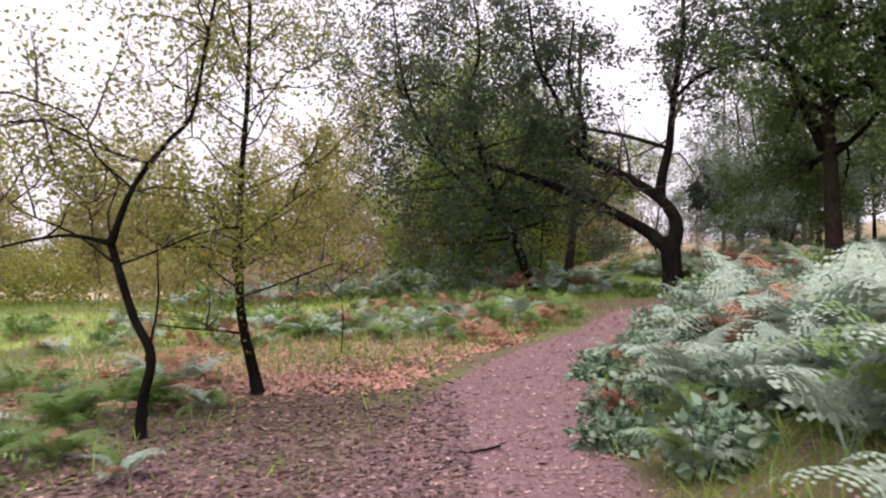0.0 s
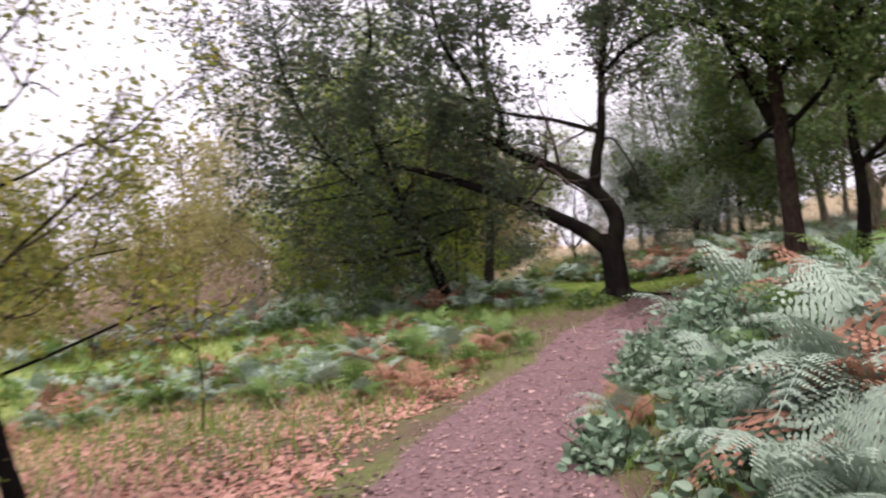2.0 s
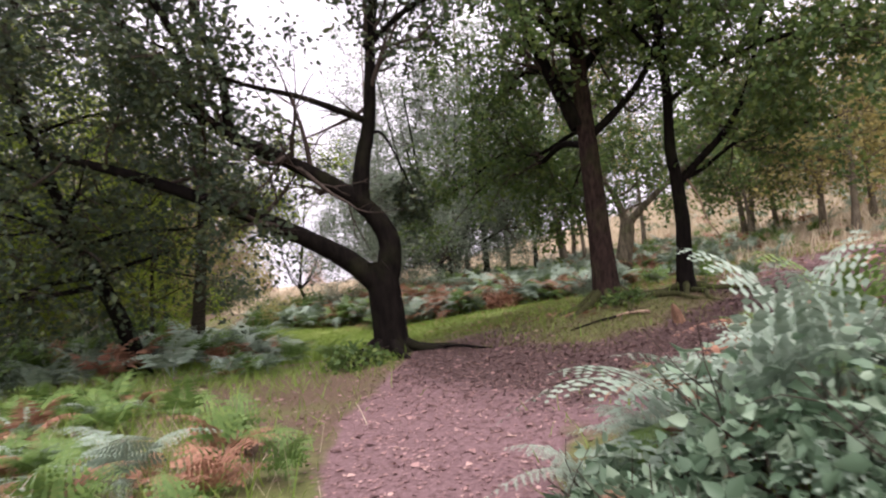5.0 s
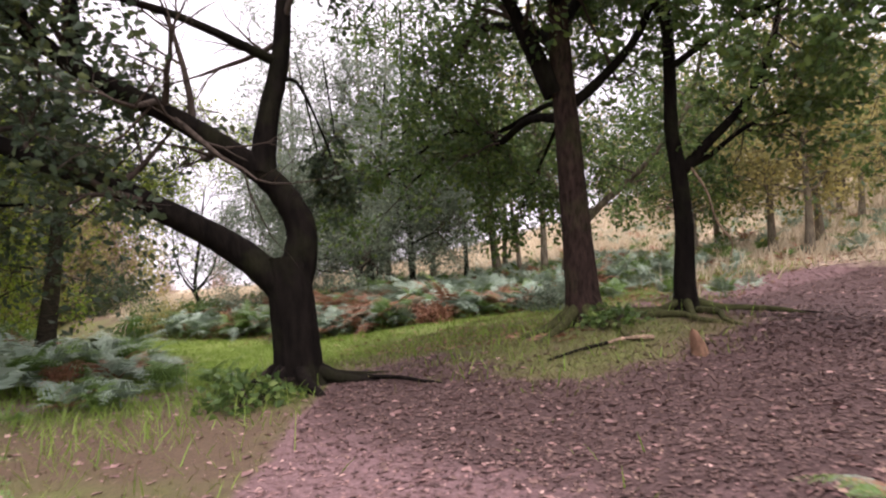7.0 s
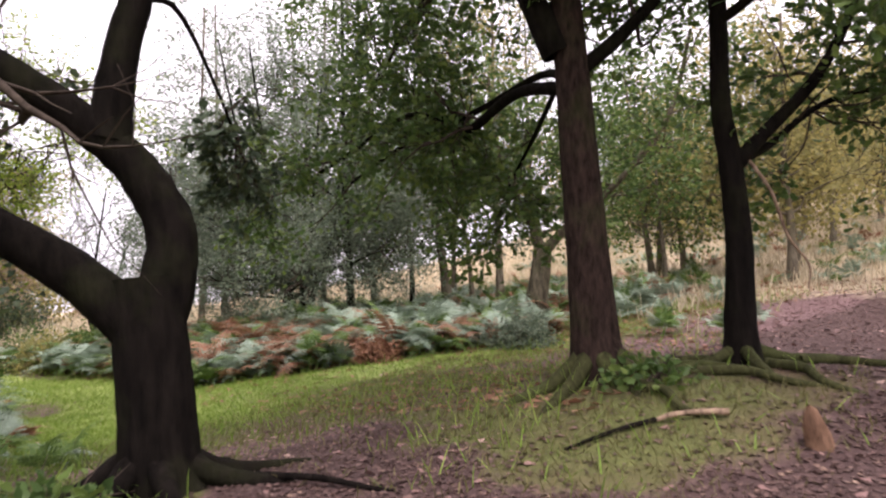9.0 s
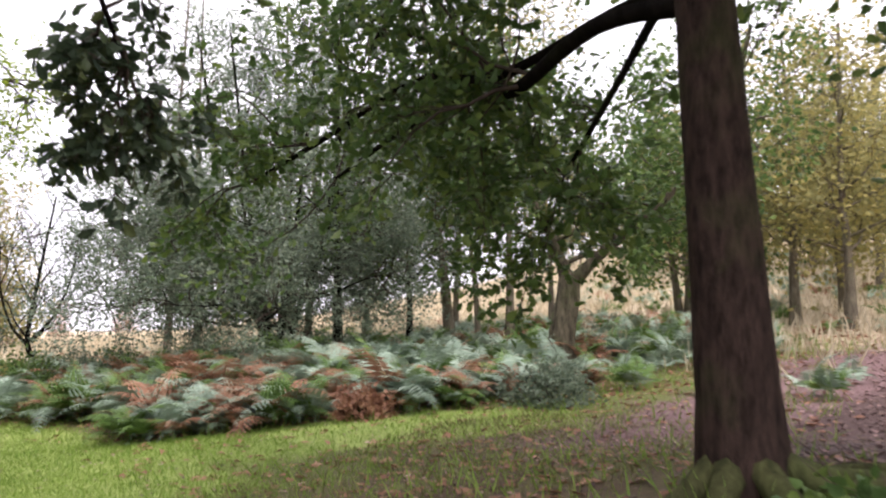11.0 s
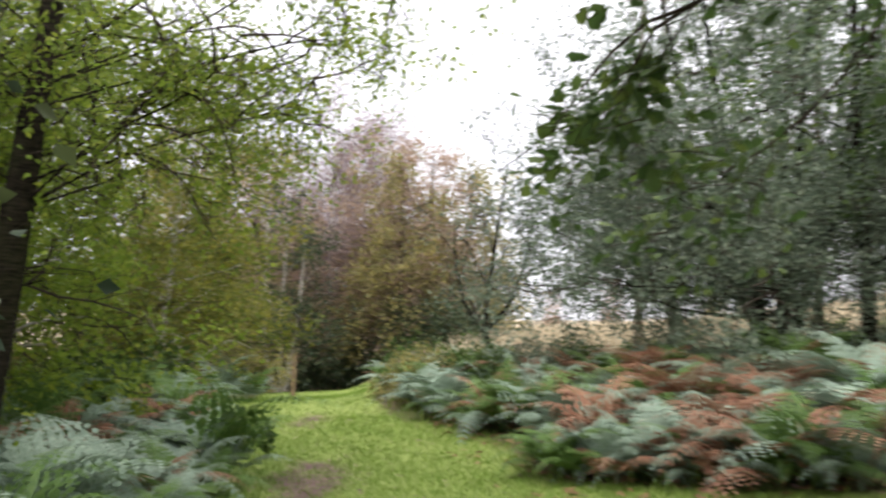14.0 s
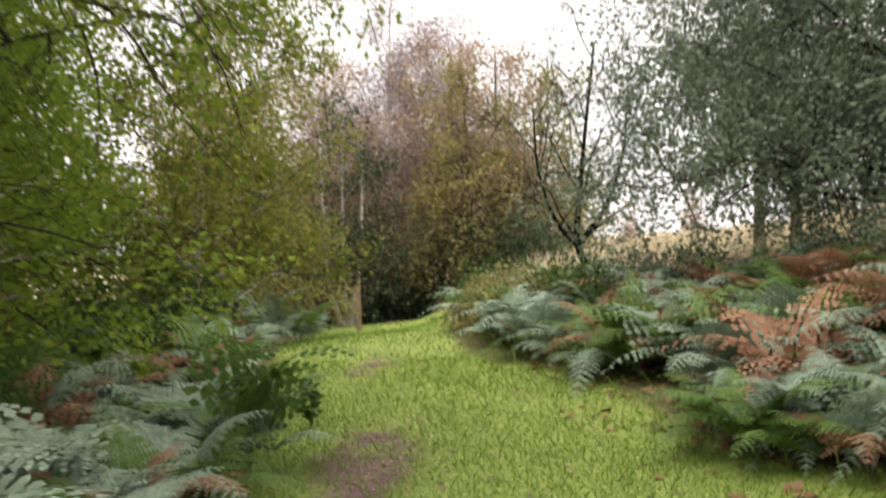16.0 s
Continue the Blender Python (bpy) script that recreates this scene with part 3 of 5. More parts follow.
def straight_oak():
    x, y = T2
    t = tree_thing("oak_tree", x, y, "tall straight brown oak with mossy roots")
    g = np.array([0.77, -0.64])       # across the view from the path
    n = np.array([0.64, 0.77])

    def at(u, h, d=0.0):
        return (g[0] * u + n[0] * d, g[1] * u + n[1] * d, h)
    limb_part("trunk", [at(0.04, -0.1), at(0.02, 0.3), at(-0.02, 1.2), at(-0.08, 2.6), at(-0.13, 4.0), at(-0.1, 6.0), at(0.0, 9.5)], 0.255, 0.08, t, BARK_RED, 18, 8, 0.03, 0.6, "brown ridged oak trunk with mossy foot")
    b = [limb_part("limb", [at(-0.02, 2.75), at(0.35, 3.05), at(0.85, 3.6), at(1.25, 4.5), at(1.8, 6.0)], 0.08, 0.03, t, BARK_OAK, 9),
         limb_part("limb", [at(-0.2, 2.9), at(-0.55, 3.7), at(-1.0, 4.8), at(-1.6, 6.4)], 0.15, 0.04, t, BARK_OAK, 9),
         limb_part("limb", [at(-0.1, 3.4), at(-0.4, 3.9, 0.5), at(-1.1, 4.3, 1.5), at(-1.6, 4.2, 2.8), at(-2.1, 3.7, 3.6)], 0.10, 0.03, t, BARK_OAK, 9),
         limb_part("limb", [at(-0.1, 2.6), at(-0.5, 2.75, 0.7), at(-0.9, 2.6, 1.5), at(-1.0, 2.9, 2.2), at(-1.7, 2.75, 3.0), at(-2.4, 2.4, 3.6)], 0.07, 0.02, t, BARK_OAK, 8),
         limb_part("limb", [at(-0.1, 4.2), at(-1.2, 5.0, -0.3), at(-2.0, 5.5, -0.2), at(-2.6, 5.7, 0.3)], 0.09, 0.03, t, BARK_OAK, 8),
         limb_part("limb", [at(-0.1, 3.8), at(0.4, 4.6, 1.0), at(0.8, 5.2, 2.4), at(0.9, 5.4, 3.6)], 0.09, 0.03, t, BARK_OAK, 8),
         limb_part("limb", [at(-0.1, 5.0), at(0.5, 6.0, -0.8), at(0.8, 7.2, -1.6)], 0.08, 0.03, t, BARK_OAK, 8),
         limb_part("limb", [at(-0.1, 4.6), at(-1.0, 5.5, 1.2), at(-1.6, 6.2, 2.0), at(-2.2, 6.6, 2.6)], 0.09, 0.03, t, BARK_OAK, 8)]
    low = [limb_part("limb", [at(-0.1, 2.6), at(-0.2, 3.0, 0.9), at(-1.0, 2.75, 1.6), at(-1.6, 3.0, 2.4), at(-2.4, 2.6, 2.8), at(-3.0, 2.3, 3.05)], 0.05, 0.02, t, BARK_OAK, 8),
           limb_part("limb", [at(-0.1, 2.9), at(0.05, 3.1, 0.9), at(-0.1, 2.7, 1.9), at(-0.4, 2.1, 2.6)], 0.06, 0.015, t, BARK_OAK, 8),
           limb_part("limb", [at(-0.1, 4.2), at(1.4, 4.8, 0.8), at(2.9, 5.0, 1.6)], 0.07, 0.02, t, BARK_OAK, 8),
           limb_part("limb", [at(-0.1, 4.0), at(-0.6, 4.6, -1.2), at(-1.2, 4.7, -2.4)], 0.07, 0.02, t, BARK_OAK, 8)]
    # upper crown, mostly out of view, added so it shades the slope below
    for k in range(12):
        a, h = k * 2.4, 5.6 + 0.3 * k
        q = 2.9 - 0.12 * k
        b.append(limb_part("limb", [at(-0.1, h), (math.cos(a) * q * 0.5, math.sin(a) * q * 0.5, h + 0.5), (math.cos(a) * q, math.sin(a) * q, h + 0.8)], 0.06, 0.02, t, BARK_OAK, 6, 4))
    for a, ln in ((-0.5, 1.3), (0.3, 1.2), (-1.3, 1.0), (-2.1, 1.1), (2.8, 0.9), (-2.9, 1.2)):
        p = [(math.cos(a) * s, math.sin(a) * s) for s in (0.15, 0.45, 0.8, ln)]
        c = [(px, py, H(x + px, y + py) - t.location.z + dz) for (px, py), dz in zip(p, (0.2, 0.05, 0.0, -0.07))]
        limb_part("root", c, 0.085, 0.03, t, BARK_MOSS, 8, 4, 0.15)
    tb, tips = Tubes(), []
    for (p, q), c in zip(b, (7, 8, 11, 13, 7, 8, 6, 8) + (5,) * 12):
        shoots(tb, tips, p, q, c, 1.0, 2, 0.35, 0.02)
    for (p, q), c in zip(low, (12, 8, 6, 6)):
        shoots(tb, tips, p, q, c, 0.7, 2, 0.35, -0.03)
    part("twig_spray", tb.mesh("twig_spray", TWIG), t, "fine dark oak twigs", "stuff")
    fo = Foliage()
    tips = [q for q in tips if (q[0][0] > -1.0 or q[0][1] < 1.0) or q[0][2] > 4.2]
    clothe(fo, tips, 4, 0.095, 0.08, OAKLEAF, 0.25)
    part("crown", fo.mesh("crown", L_OAK), t, "mid green lobed oak leaves", "stuff")
    return t


def slim_oak():
    x, y = T3
    t = tree_thing("oak_tree", x, y, "slim dark oak with forked stem on the slope")
    g = np.array([0.77, -0.64])
    n = np.array([0.64, 0.77])

    def at(u, h, d=0.0):
        return (g[0] * u + n[0] * d, g[1] * u + n[1] * d, h)
    limb_part("trunk", [at(0.0, -0.1), at(0.0, 0.4), at(0.03, 1.1), at(-0.01, 1.8), at(-0.06, 2.3), at(-0.04, 3.4), at(-0.15, 5.0), at(-0.1, 8.0)], 0.15, 0.05, t, BARK_OAK, 14, 8, 0.06, 0.5)
    b = [limb_part("limb", [at(0.02, 1.72), at(0.35, 2.05), at(0.8, 2.5), at(1.15, 3.1), at(1.35, 3.8), at(1.7, 5.0)], 0.075, 0.025, t, BARK_OAK, 9),
         limb_part("limb", [at(0.1, 1.78), at(0.45, 1.95, 0.2), at(0.95, 2.3, 0.4), at(1.5, 2.5, 0.5), at(2.6, 2.6, 0.6)], 0.045, 0.02, t, BARK_OAK, 8),
         limb_part("limb", [at(-0.05, 3.0), at(0.5, 3.3, -0.6), at(1.2, 3.4, -1.5), at(1.8, 3.2, -2.4)], 0.05, 0.02, t, BARK_OAK, 8),
         limb_part("limb", [at(-0.05, 3.6), at(-0.6, 4.2, -0.5), at(-1.2, 4.8, -1.1)], 0.05, 0.02, t, BARK_OAK, 8),
         limb_part("limb", [at(-0.1, 4.2), at(0.7, 5.0, -0.3), at(1.9, 5.4, -0.6)], 0.05, 0.02, t, BARK_OAK, 8)]
    # high limbs above the view, also added for the shade they throw
    for k in range(8):
        a, h = k * 2.4 + 1, 4.6 + 0.35 * k
        q = 2.4 - 0.12 * k
        b.append(limb_part("limb", [at(-0.12, h), (math.cos(a) * q * 0.5, math.sin(a) * q * 0.5, h + 0.4), (math.cos(a) * q, math.sin(a) * q, h + 0.6)], 0.05, 0.015, t, BARK_OAK, 6, 4))
    limb_part("dead_branch", [at(0.1, 1.85), at(0.28, 1.5, -0.1), at(0.38, 1.1, -0.15), at(0.52, 0.85, -0.2), at(0.5, 0.65, -0.2)], 0.02, 0.008, t, DEADWOOD, 5, label="broken grey branch hanging down")
    for a, ln in ((-0.6, 1.3), (-0.15, 1.6), (0.4, 1.3), (-2.4, 0.9), (2.8, 0.8)):
        p = [(math.cos(a) * s, math.sin(a) * s) for s in (0.1, 0.4, 0.7, ln)]
        c = [(px, py, H(x + px, y + py) - t.location.z + dz) for (px, py), dz in zip(p, (0.12, 0.04, 0.02, -0.05))]
        limb_part("root", c, 0.06, 0.025, t, BARK_MOSS, 8, 4, 0.15)
    tb, tips = Tubes(), []
    for (p, q), c in zip(b, (7, 12, 22, 10, 14) + (8,) * 8):
        shoots(tb, tips, p, q, c, 0.85, 2, 0.4, 0.02)
    part("twig_spray", tb.mesh("twig_spray", TWIG), t, kind="stuff")
    fo = Foliage()
    clothe(fo, tips, 4, 0.1, 0.085, OAKLEAF, 0.25)
    part("crown", fo.mesh("crown", L_OAK), t, kind="stuff")
    return t


def grown_tree(name, x, y, label, trunks, limbs, bark, leaf, per, size, scatter, length, depth=2, up=0.1, group="", kids=3, shape=SIMPLE, droop=0.3, start=0.3, twig=TWIG, trunk_shoots=0, wander=0.4, thick=0.5):
    """A tree from stem control points, side limbs as (stem, how far along, azimuth, rise, reach) and shoots."""
    t = tree_thing(name, x, y, label, group)
    tb, tips, stems = Tubes(), [], []
    for ctrl, r0, r1 in trunks:
        stems.append(limb_part("trunk", ctrl, r0, r1, t, bark, 12, 6, 0.08, 0.4))
    for s, f, az, rise, reach in limbs:
        p, q = stems[s]
        j = int(f * (len(p) - 1))
        d = np.array([math.cos(radians(az)), math.sin(radians(az)), 0])
        c = [p[j], p[j] + d * reach * 0.35 + np.array([0, 0, rise * 0.4]), p[j] + d * reach * 0.7 + np.array([0, 0, rise * 0.85]) + rng.normal(size=3) * 0.08 * reach, p[j] + d * reach + np.array([0, 0, rise])]
        lp, lr = limb_part("limb", c, max(q[j] * thick, 0.012), 0.007, t, bark, 5, 3)
        shoots(tb, tips, lp, lr, max(3, int(reach * 4)), length, depth, 0.3, up, kids, wander)
    for p, q in stems:
        shoots(tb, tips, p, q, trunk_shoots, length, depth, start, up, kids, wander)
    part("twig_spray", tb.mesh("twig_spray", twig), t, kind="stuff")
    if per:
        fo = Foliage()
        clothe(fo, tips, per, size, scatter, shape, droop)
        part("crown", fo.mesh("crown", leaf), t, kind="stuff")
    return t


def ring_limbs(stem, count, f0, f1, reach0, reach1, rise=0.6):
    out = []
    for i in range(count):
        f = f0 + (f1 - f0) * i / max(1, count - 1)
        out.append((stem, f, (i * 137.5) % 360, rise * (0.6 + 0.8 * rng.random()), reach0 + (reach1 - reach0) * i / max(1, count - 1)))
    return out


leaning_oak()
straight_oak()
slim_oak()

# two small birches beside the start of the path
grown_tree("birch_tree", -2.62, 6.45, "small crooked birch with yellowing leaves", [
    ([(0, 0, -0.05), (0.03, 0, 0.35), (0.1, 0, 0.75), (-0.08, 0.05, 1.1), (-0.3, 0.1, 1.75)], 0.05, 0.035),
    ([(-0.28, 0.08, 1.72), (-0.1, 0.1, 2.2), (0.2, 0.1, 2.6), (0.42, 0.1, 2.85), (0.55, 0.1, 3.5), (0.7, 0.1, 4.2)], 0.03, 0.012),
    ([(-0.28, 0.08, 1.72), (-0.7, 0, 1.78), (-1.5, -0.1, 1.6)], 0.022, 0.008),
    ([(0.06, 0, 0.7), (0.16, 0, 1.2), (0.15, 0, 1.7)], 0.014, 0.006)],
    [(1, 0.3, 200, 0.3, 1.1), (1, 0.5, 100, 0.4, 0.9), (1, 0.75, 300, 0.5, 0.8), (1, 0.9, 180, 0.6, 1.0), (0, 0.95, 20, 0.35, 1.0), (2, 0.6, 90, 0.3, 0.8), (1, 0.95, 30, 0.5, 0.8), (0, 0.95, 160, 0.7, 1.4), (1, 0.2, 250, 0.6, 1.2), (0, 0.98, 120, 0.9, 1.2)],
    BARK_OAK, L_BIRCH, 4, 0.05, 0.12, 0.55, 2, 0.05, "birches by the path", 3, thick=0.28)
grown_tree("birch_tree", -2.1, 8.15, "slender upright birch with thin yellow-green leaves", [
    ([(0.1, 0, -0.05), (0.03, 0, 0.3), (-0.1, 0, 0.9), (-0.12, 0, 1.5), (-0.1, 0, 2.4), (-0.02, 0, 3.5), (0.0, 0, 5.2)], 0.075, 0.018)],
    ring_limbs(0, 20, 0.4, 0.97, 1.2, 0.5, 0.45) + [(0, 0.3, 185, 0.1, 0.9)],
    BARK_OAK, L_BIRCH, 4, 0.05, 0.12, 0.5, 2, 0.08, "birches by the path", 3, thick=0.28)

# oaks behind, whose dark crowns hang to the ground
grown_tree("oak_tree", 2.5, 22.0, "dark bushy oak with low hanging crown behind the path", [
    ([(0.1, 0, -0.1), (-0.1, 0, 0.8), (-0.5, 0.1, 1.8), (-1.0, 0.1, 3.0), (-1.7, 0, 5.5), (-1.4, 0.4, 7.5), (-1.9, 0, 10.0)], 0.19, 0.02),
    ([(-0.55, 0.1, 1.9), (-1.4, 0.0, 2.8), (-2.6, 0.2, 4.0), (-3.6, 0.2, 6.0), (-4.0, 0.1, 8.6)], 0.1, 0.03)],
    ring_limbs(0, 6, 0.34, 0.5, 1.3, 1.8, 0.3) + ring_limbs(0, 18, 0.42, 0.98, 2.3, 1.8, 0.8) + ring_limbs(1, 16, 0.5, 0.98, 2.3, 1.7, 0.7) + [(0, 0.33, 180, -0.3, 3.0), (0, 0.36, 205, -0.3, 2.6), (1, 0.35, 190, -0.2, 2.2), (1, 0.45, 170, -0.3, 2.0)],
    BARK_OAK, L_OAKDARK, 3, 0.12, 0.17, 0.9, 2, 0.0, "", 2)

# broad grey-green sallow and the stems near it
SALLOW = (13.7, 30.2)
grown_tree("sallow_tree", *SALLOW, "many-stemmed grey-green sallow with broad spreading crown", [
    ([(0.1 * math.cos(a), 0.1 * math.sin(a), -0.1), (0.45 * math.cos(a), 0.45 * math.sin(a), 1.3), (1.1 * math.cos(a), 1.1 * math.sin(a), 3.2), (2.0 * math.cos(a), 2.0 * math.sin(a), 7.8 - 0.7 * (i % 3))], 0.09, 0.02) for i, a in enumerate(np.arange(7) * 0.9)],
    [(i % 7, 0.3 + 0.026 * i, (i * 71 + 60) % 360, 0.4, 2.6 - 0.03 * i) for i in range(26)] + [(3, 0.3, 190, 0.25, 3.8), (3, 0.35, 215, 0.4, 3.6), (4, 0.3, 240, 0.3, 3.6), (2, 0.4, 160, 0.7, 3.2), (3, 0.5, 180, 1.0, 3.0), (4, 0.6, 200, 1.2, 2.6), (5, 0.4, 300, 0.4, 3.0), (3, 0.62, 200, 0.9, 2.8)],
    BARK_OAK, L_SALLOW, 7, 0.066, 0.1, 0.95, 2, 0.04, "", 3)


def pole_tree(x, y, h, r, lean, label, leaf, crown0=0.45, reach=1.6, per=3, group="", bark=BARK_OAK, size=0.12, n=14, name="oak_tree", depth=2):
    return grown_tree(name, x, y, label, [
        ([(0, 0, -0.1), (lean * 0.25, 0, h * 0.2), (lean * 0.6, 0.1, h * 0.5), (lean, 0, h)], r, r * 0.25)],
        ring_limbs(0, n, crown0, 0.97, reach, reach * 0.5, 0.7), bark, leaf, per, size, 0.14 if depth > 1 else 0.26, 0.85, depth, 0.05, group, 2)


G_STAND = "thin trees beyond the bracken"
pole_tree(14.9, 29.6, 9.0, 0.13, -0.1, "dark straight young oak beyond the bracken", L_OAK, 0.4, 2.0, 3, G_STAND)
pole_tree(17.3, 30.0, 6.5, 0.1, 0.05, "thin dark young oak beyond the bracken", L_OAK, 0.4, 1.6, 3, G_STAND)
pole_tree(18.4, 29.6, 9.5, 0.17, -1.1, "leaning pale grey oak beyond the bracken", L_OAK, 0.5, 1.8, 3, G_STAND, BARK_GREY)
pole_tree(19.2, 29.4, 8.5, 0.09, -0.7, "thin leaning oak beyond the bracken", L_OAK, 0.5, 1.5, 3, G_STAND, BARK_GREY)
pole_tree(19.6, 28.7, 9.5, 0.14, 0.1, "pale upright oak beyond the bracken", L_OLIVE, 0.5, 1.8, 3, G_STAND, BARK_GREY)
# old mossy oak with a limb thrown to one side
grown_tree("oak_tree", 15.8, 23.8, "old mossy oak stem with one long slanting limb", [
    ([(0, 0, -0.1), (0.0, 0.05, 0.6), (0.12, 0.0, 1.3), (0.2, 0.0, 1.75)], 0.27, 0.2),
    ([(0.17, 0, 1.6), (0.7, -0.5, 2.3), (1.5, -1.2, 3.2), (2.4, -1.9, 4.6), (2.8, -2.3, 6.5)], 0.11, 0.04),
    ([(0.17, 0, 1.6), (0.0, 0.2, 2.4), (-0.5, 0.5, 3.6), (-0.7, 0.6, 5.5)], 0.12, 0.04)],
    ring_limbs(1, 9, 0.4, 0.97, 1.7, 1.0) + ring_limbs(2, 10, 0.2, 0.97, 1.8, 1.0), BARK_OLD, L_OAK, 4, 0.12, 0.13, 0.85, 2, 0.05, "", 2)

# small leaning tree, half bare, in front of the field
grown_tree("hawthorn_tree", 9.6, 32.9, "small leaning thorn tree with sparse leaves and bare twigs", [
    ([(0.1, 0, -0.1), (-0.05, 0, 0.4), (-0.25, 0.05, 0.9), (-0.2, 0.1, 1.6), (-0.1, 0, 2.6), (0.1, 0, 4.1)], 0.09, 0.02),
    ([(-0.22, 0.05, 0.85), (-0.6, 0, 1.3), (-0.85, 0, 2.1), (-0.9, 0, 3.0)], 0.04, 0.012),
    ([(-0.2, 0.05, 0.95), (0.2, 0, 1.5), (0.5, 0, 2.3), (0.6, 0, 3.2)], 0.04, 0.012)],
    ring_limbs(0, 10, 0.4, 0.97, 0.9, 0.5, 0.8) + ring_limbs(1, 6, 0.3, 0.95, 0.8, 0.5, 0.7) + ring_limbs(2, 6, 0.3, 0.95, 0.8, 0.5, 0.7),
    BARK_OAK, L_SALLOW, 1, 0.06, 0.1, 0.5, 2, 0.12, "", 2)

# birch with hanging sprays beside the lawn, and its thin neighbour
grown_tree("birch_tree", 4.15, 24.7, "old birch with dark scarred trunk and hanging sprays", [
    ([(-0.1, 0, -0.1), (0.0, 0, 0.7), (0.12, 0, 1.8), (0.22, 0, 3.0), (0.32, 0, 4.5), (0.4, 0, 8.5)], 0.19, 0.06)],
    [(0, 0.5 + 0.021 * k, (130 + k * 47) % 260 - 20, 0.7, 1.6 - 0.03 * k) for k in range(20)] + [(0, 0.68, 350, 0.9, 2.9), (0, 0.7, 335, 1.0, 2.6), (0, 0.66, 5, 0.8, 2.3), (0, 0.5, 340, 1.3, 1.9), (0, 0.52, 15, 1.4, 2.3), (0, 0.5, 60, 0.9, 2.2), (0, 0.42, 120, 0.3, 1.6), (0, 0.4, 180, 0.3, 1.6)],
    BARK_DARKBIRCH, L_BIRCHGREEN, 3, 0.055, 0.1, 0.65, 2, -0.06, "", 3, thick=0.12)
pole_tree(3.2, 24.9, 6.5, 0.06, 0.3, "thin dark birch sapling beside the old birch", L_BIRCHGREEN, 0.35, 1.2, 3, "", BARK_DARKBIRCH, 0.07, 12, "birch_tree")

# yellowing birches left of the green ride
G_RIDE = "yellowing birches along the ride"
for bx, by, bh, bl, lf in ((3.2, 33.0, 6.6, 0.3, L_BIRCH), (1.2, 30.5, 9.0, -0.2, L_BIRCHGREEN), (-0.6, 33.5, 9.5, 0.2, L_BIRCH), (2.2, 38.5, 8.5, 0.2, L_OLIVE), (-3.0, 30.0, 9.0, 0.3, L_OLIVE), (2.2, 27.6, 8.5, -0.3, L_BIRCHGREEN), (0.2, 26.6, 9.0, 0.2, L_BIRCHGREEN)):
    pole_tree(bx, by, bh, 0.1, bl, "birch with drooping yellow-green foliage", lf, 0.22, 1.7, 9, G_RIDE, BARK_BIRCH, 0.085, 22, "birch_tree")

# white-stemmed clump at the end of the ride
grown_tree("birch_tree", 3.7, 47.0, "clump of white birch stems at the wood edge", [
    ([(0, 0, -0.1), (-0.25, 0, 0.8), (-0.5, 0, 2.2), (-0.6, 0, 7.0)], 0.14, 0.03), ([(0.15, 0, -0.1), (0.12, 0, 1.4), (0.1, 0, 3.0), (0.2, 0, 7.5)], 0.09, 0.03), ([(0.3, 0, -0.1), (0.5, 0, 1.3), (0.72, 0, 2.8), (0.9, 0, 7.0)], 0.15, 0.03)],
    ring_limbs(0, 8, 0.4, 0.95, 1.3, 0.7) + ring_limbs(1, 8, 0.4, 0.95, 1.3, 0.7) + ring_limbs(2, 8, 0.4, 0.95, 1.3, 0.7), BARK_BIRCH, L_OAKDARK, 4, 0.12, 0.15, 0.9, 2, -0.03, "", 2)

# distant woods: a few trees grown once and repeated
W_BROWN = pole_tree(7.6, 51.0, 9.6, 0.16, 0.2, "brown autumn tree at the wood edge", L_BROWNHAZE, 0.08, 2.4, 6, "wood edge trees", BARK_GREY, 0.17, 26, "oak_tree", 1)
W_OLIVE = pole_tree(0.0, 46.0, 8.0, 0.15, 0.1, "olive green autumn tree at the wood edge", L_OLIVE, 0.08, 2.6, 6, "wood edge trees", BARK_GREY, 0.17, 26, "oak_tree", 1)
W_BARE = grown_tree("birch_tree", 5.2, 52.0, "tall nearly bare birch with purplish twigs", [
    ([(0, 0, -0.1), (0.1, 0, 3), (0.0, 0, 7), (0.2, 0, 13)], 0.14, 0.03)], ring_limbs(0, 24, 0.4, 0.98, 2.0, 0.9, 1.2), BARK_BIRCH, L_PURPLE, 13, 0.10, 0.3, 1.0, 1, 0.1, "bare birches", 3)
W_HILL = pole_tree(24.0, 22.0, 7.5, 0.15, 0.3, "thin pale oak on the hillside", L_OLIVE, 0.4, 2.2, 4, "hillside oaks", BARK_GREY, 0.16, 18, "oak_tree", 1)
W_HILL2 = pole_tree(27.0, 27.0, 7.0, 0.12, -0.6, "leaning thin oak on the hillside", L_OAK, 0.4, 2.0, 4, "hillside oaks", BARK_GREY, 0.16, 16, "oak_tree", 1)


def plant(ob, x, y, s=1.0, turn=0.0):
    m = pose(x, y, H(x, y) - 0.05, 0, 0, turn)
    c = copy_thing(ob, m)
    c.scale = (s, s, s)
    return c


W_TALL = pole_tree(16.4, 33.4, 11.0, 0.12, 0.3, "tall thin pale oak behind the young oaks", L_SALLOW, 0.35, 1.9, 6, "tall pale trees", BARK_GREY, 0.12, 20, "oak_tree", 1)
for tx, ty, ts, tt in ((13.2, 35.2, 0.95, 40), (15.0, 37.4, 1.05, 130), (19.0, 34.2, 1.0, 210), (21.6, 33.0, 0.95, 300), (22.6, 29.8, 0.9, 75), (18.2, 37.6, 1.1, 160)):
    plant(W_TALL, tx, ty, ts, tt)
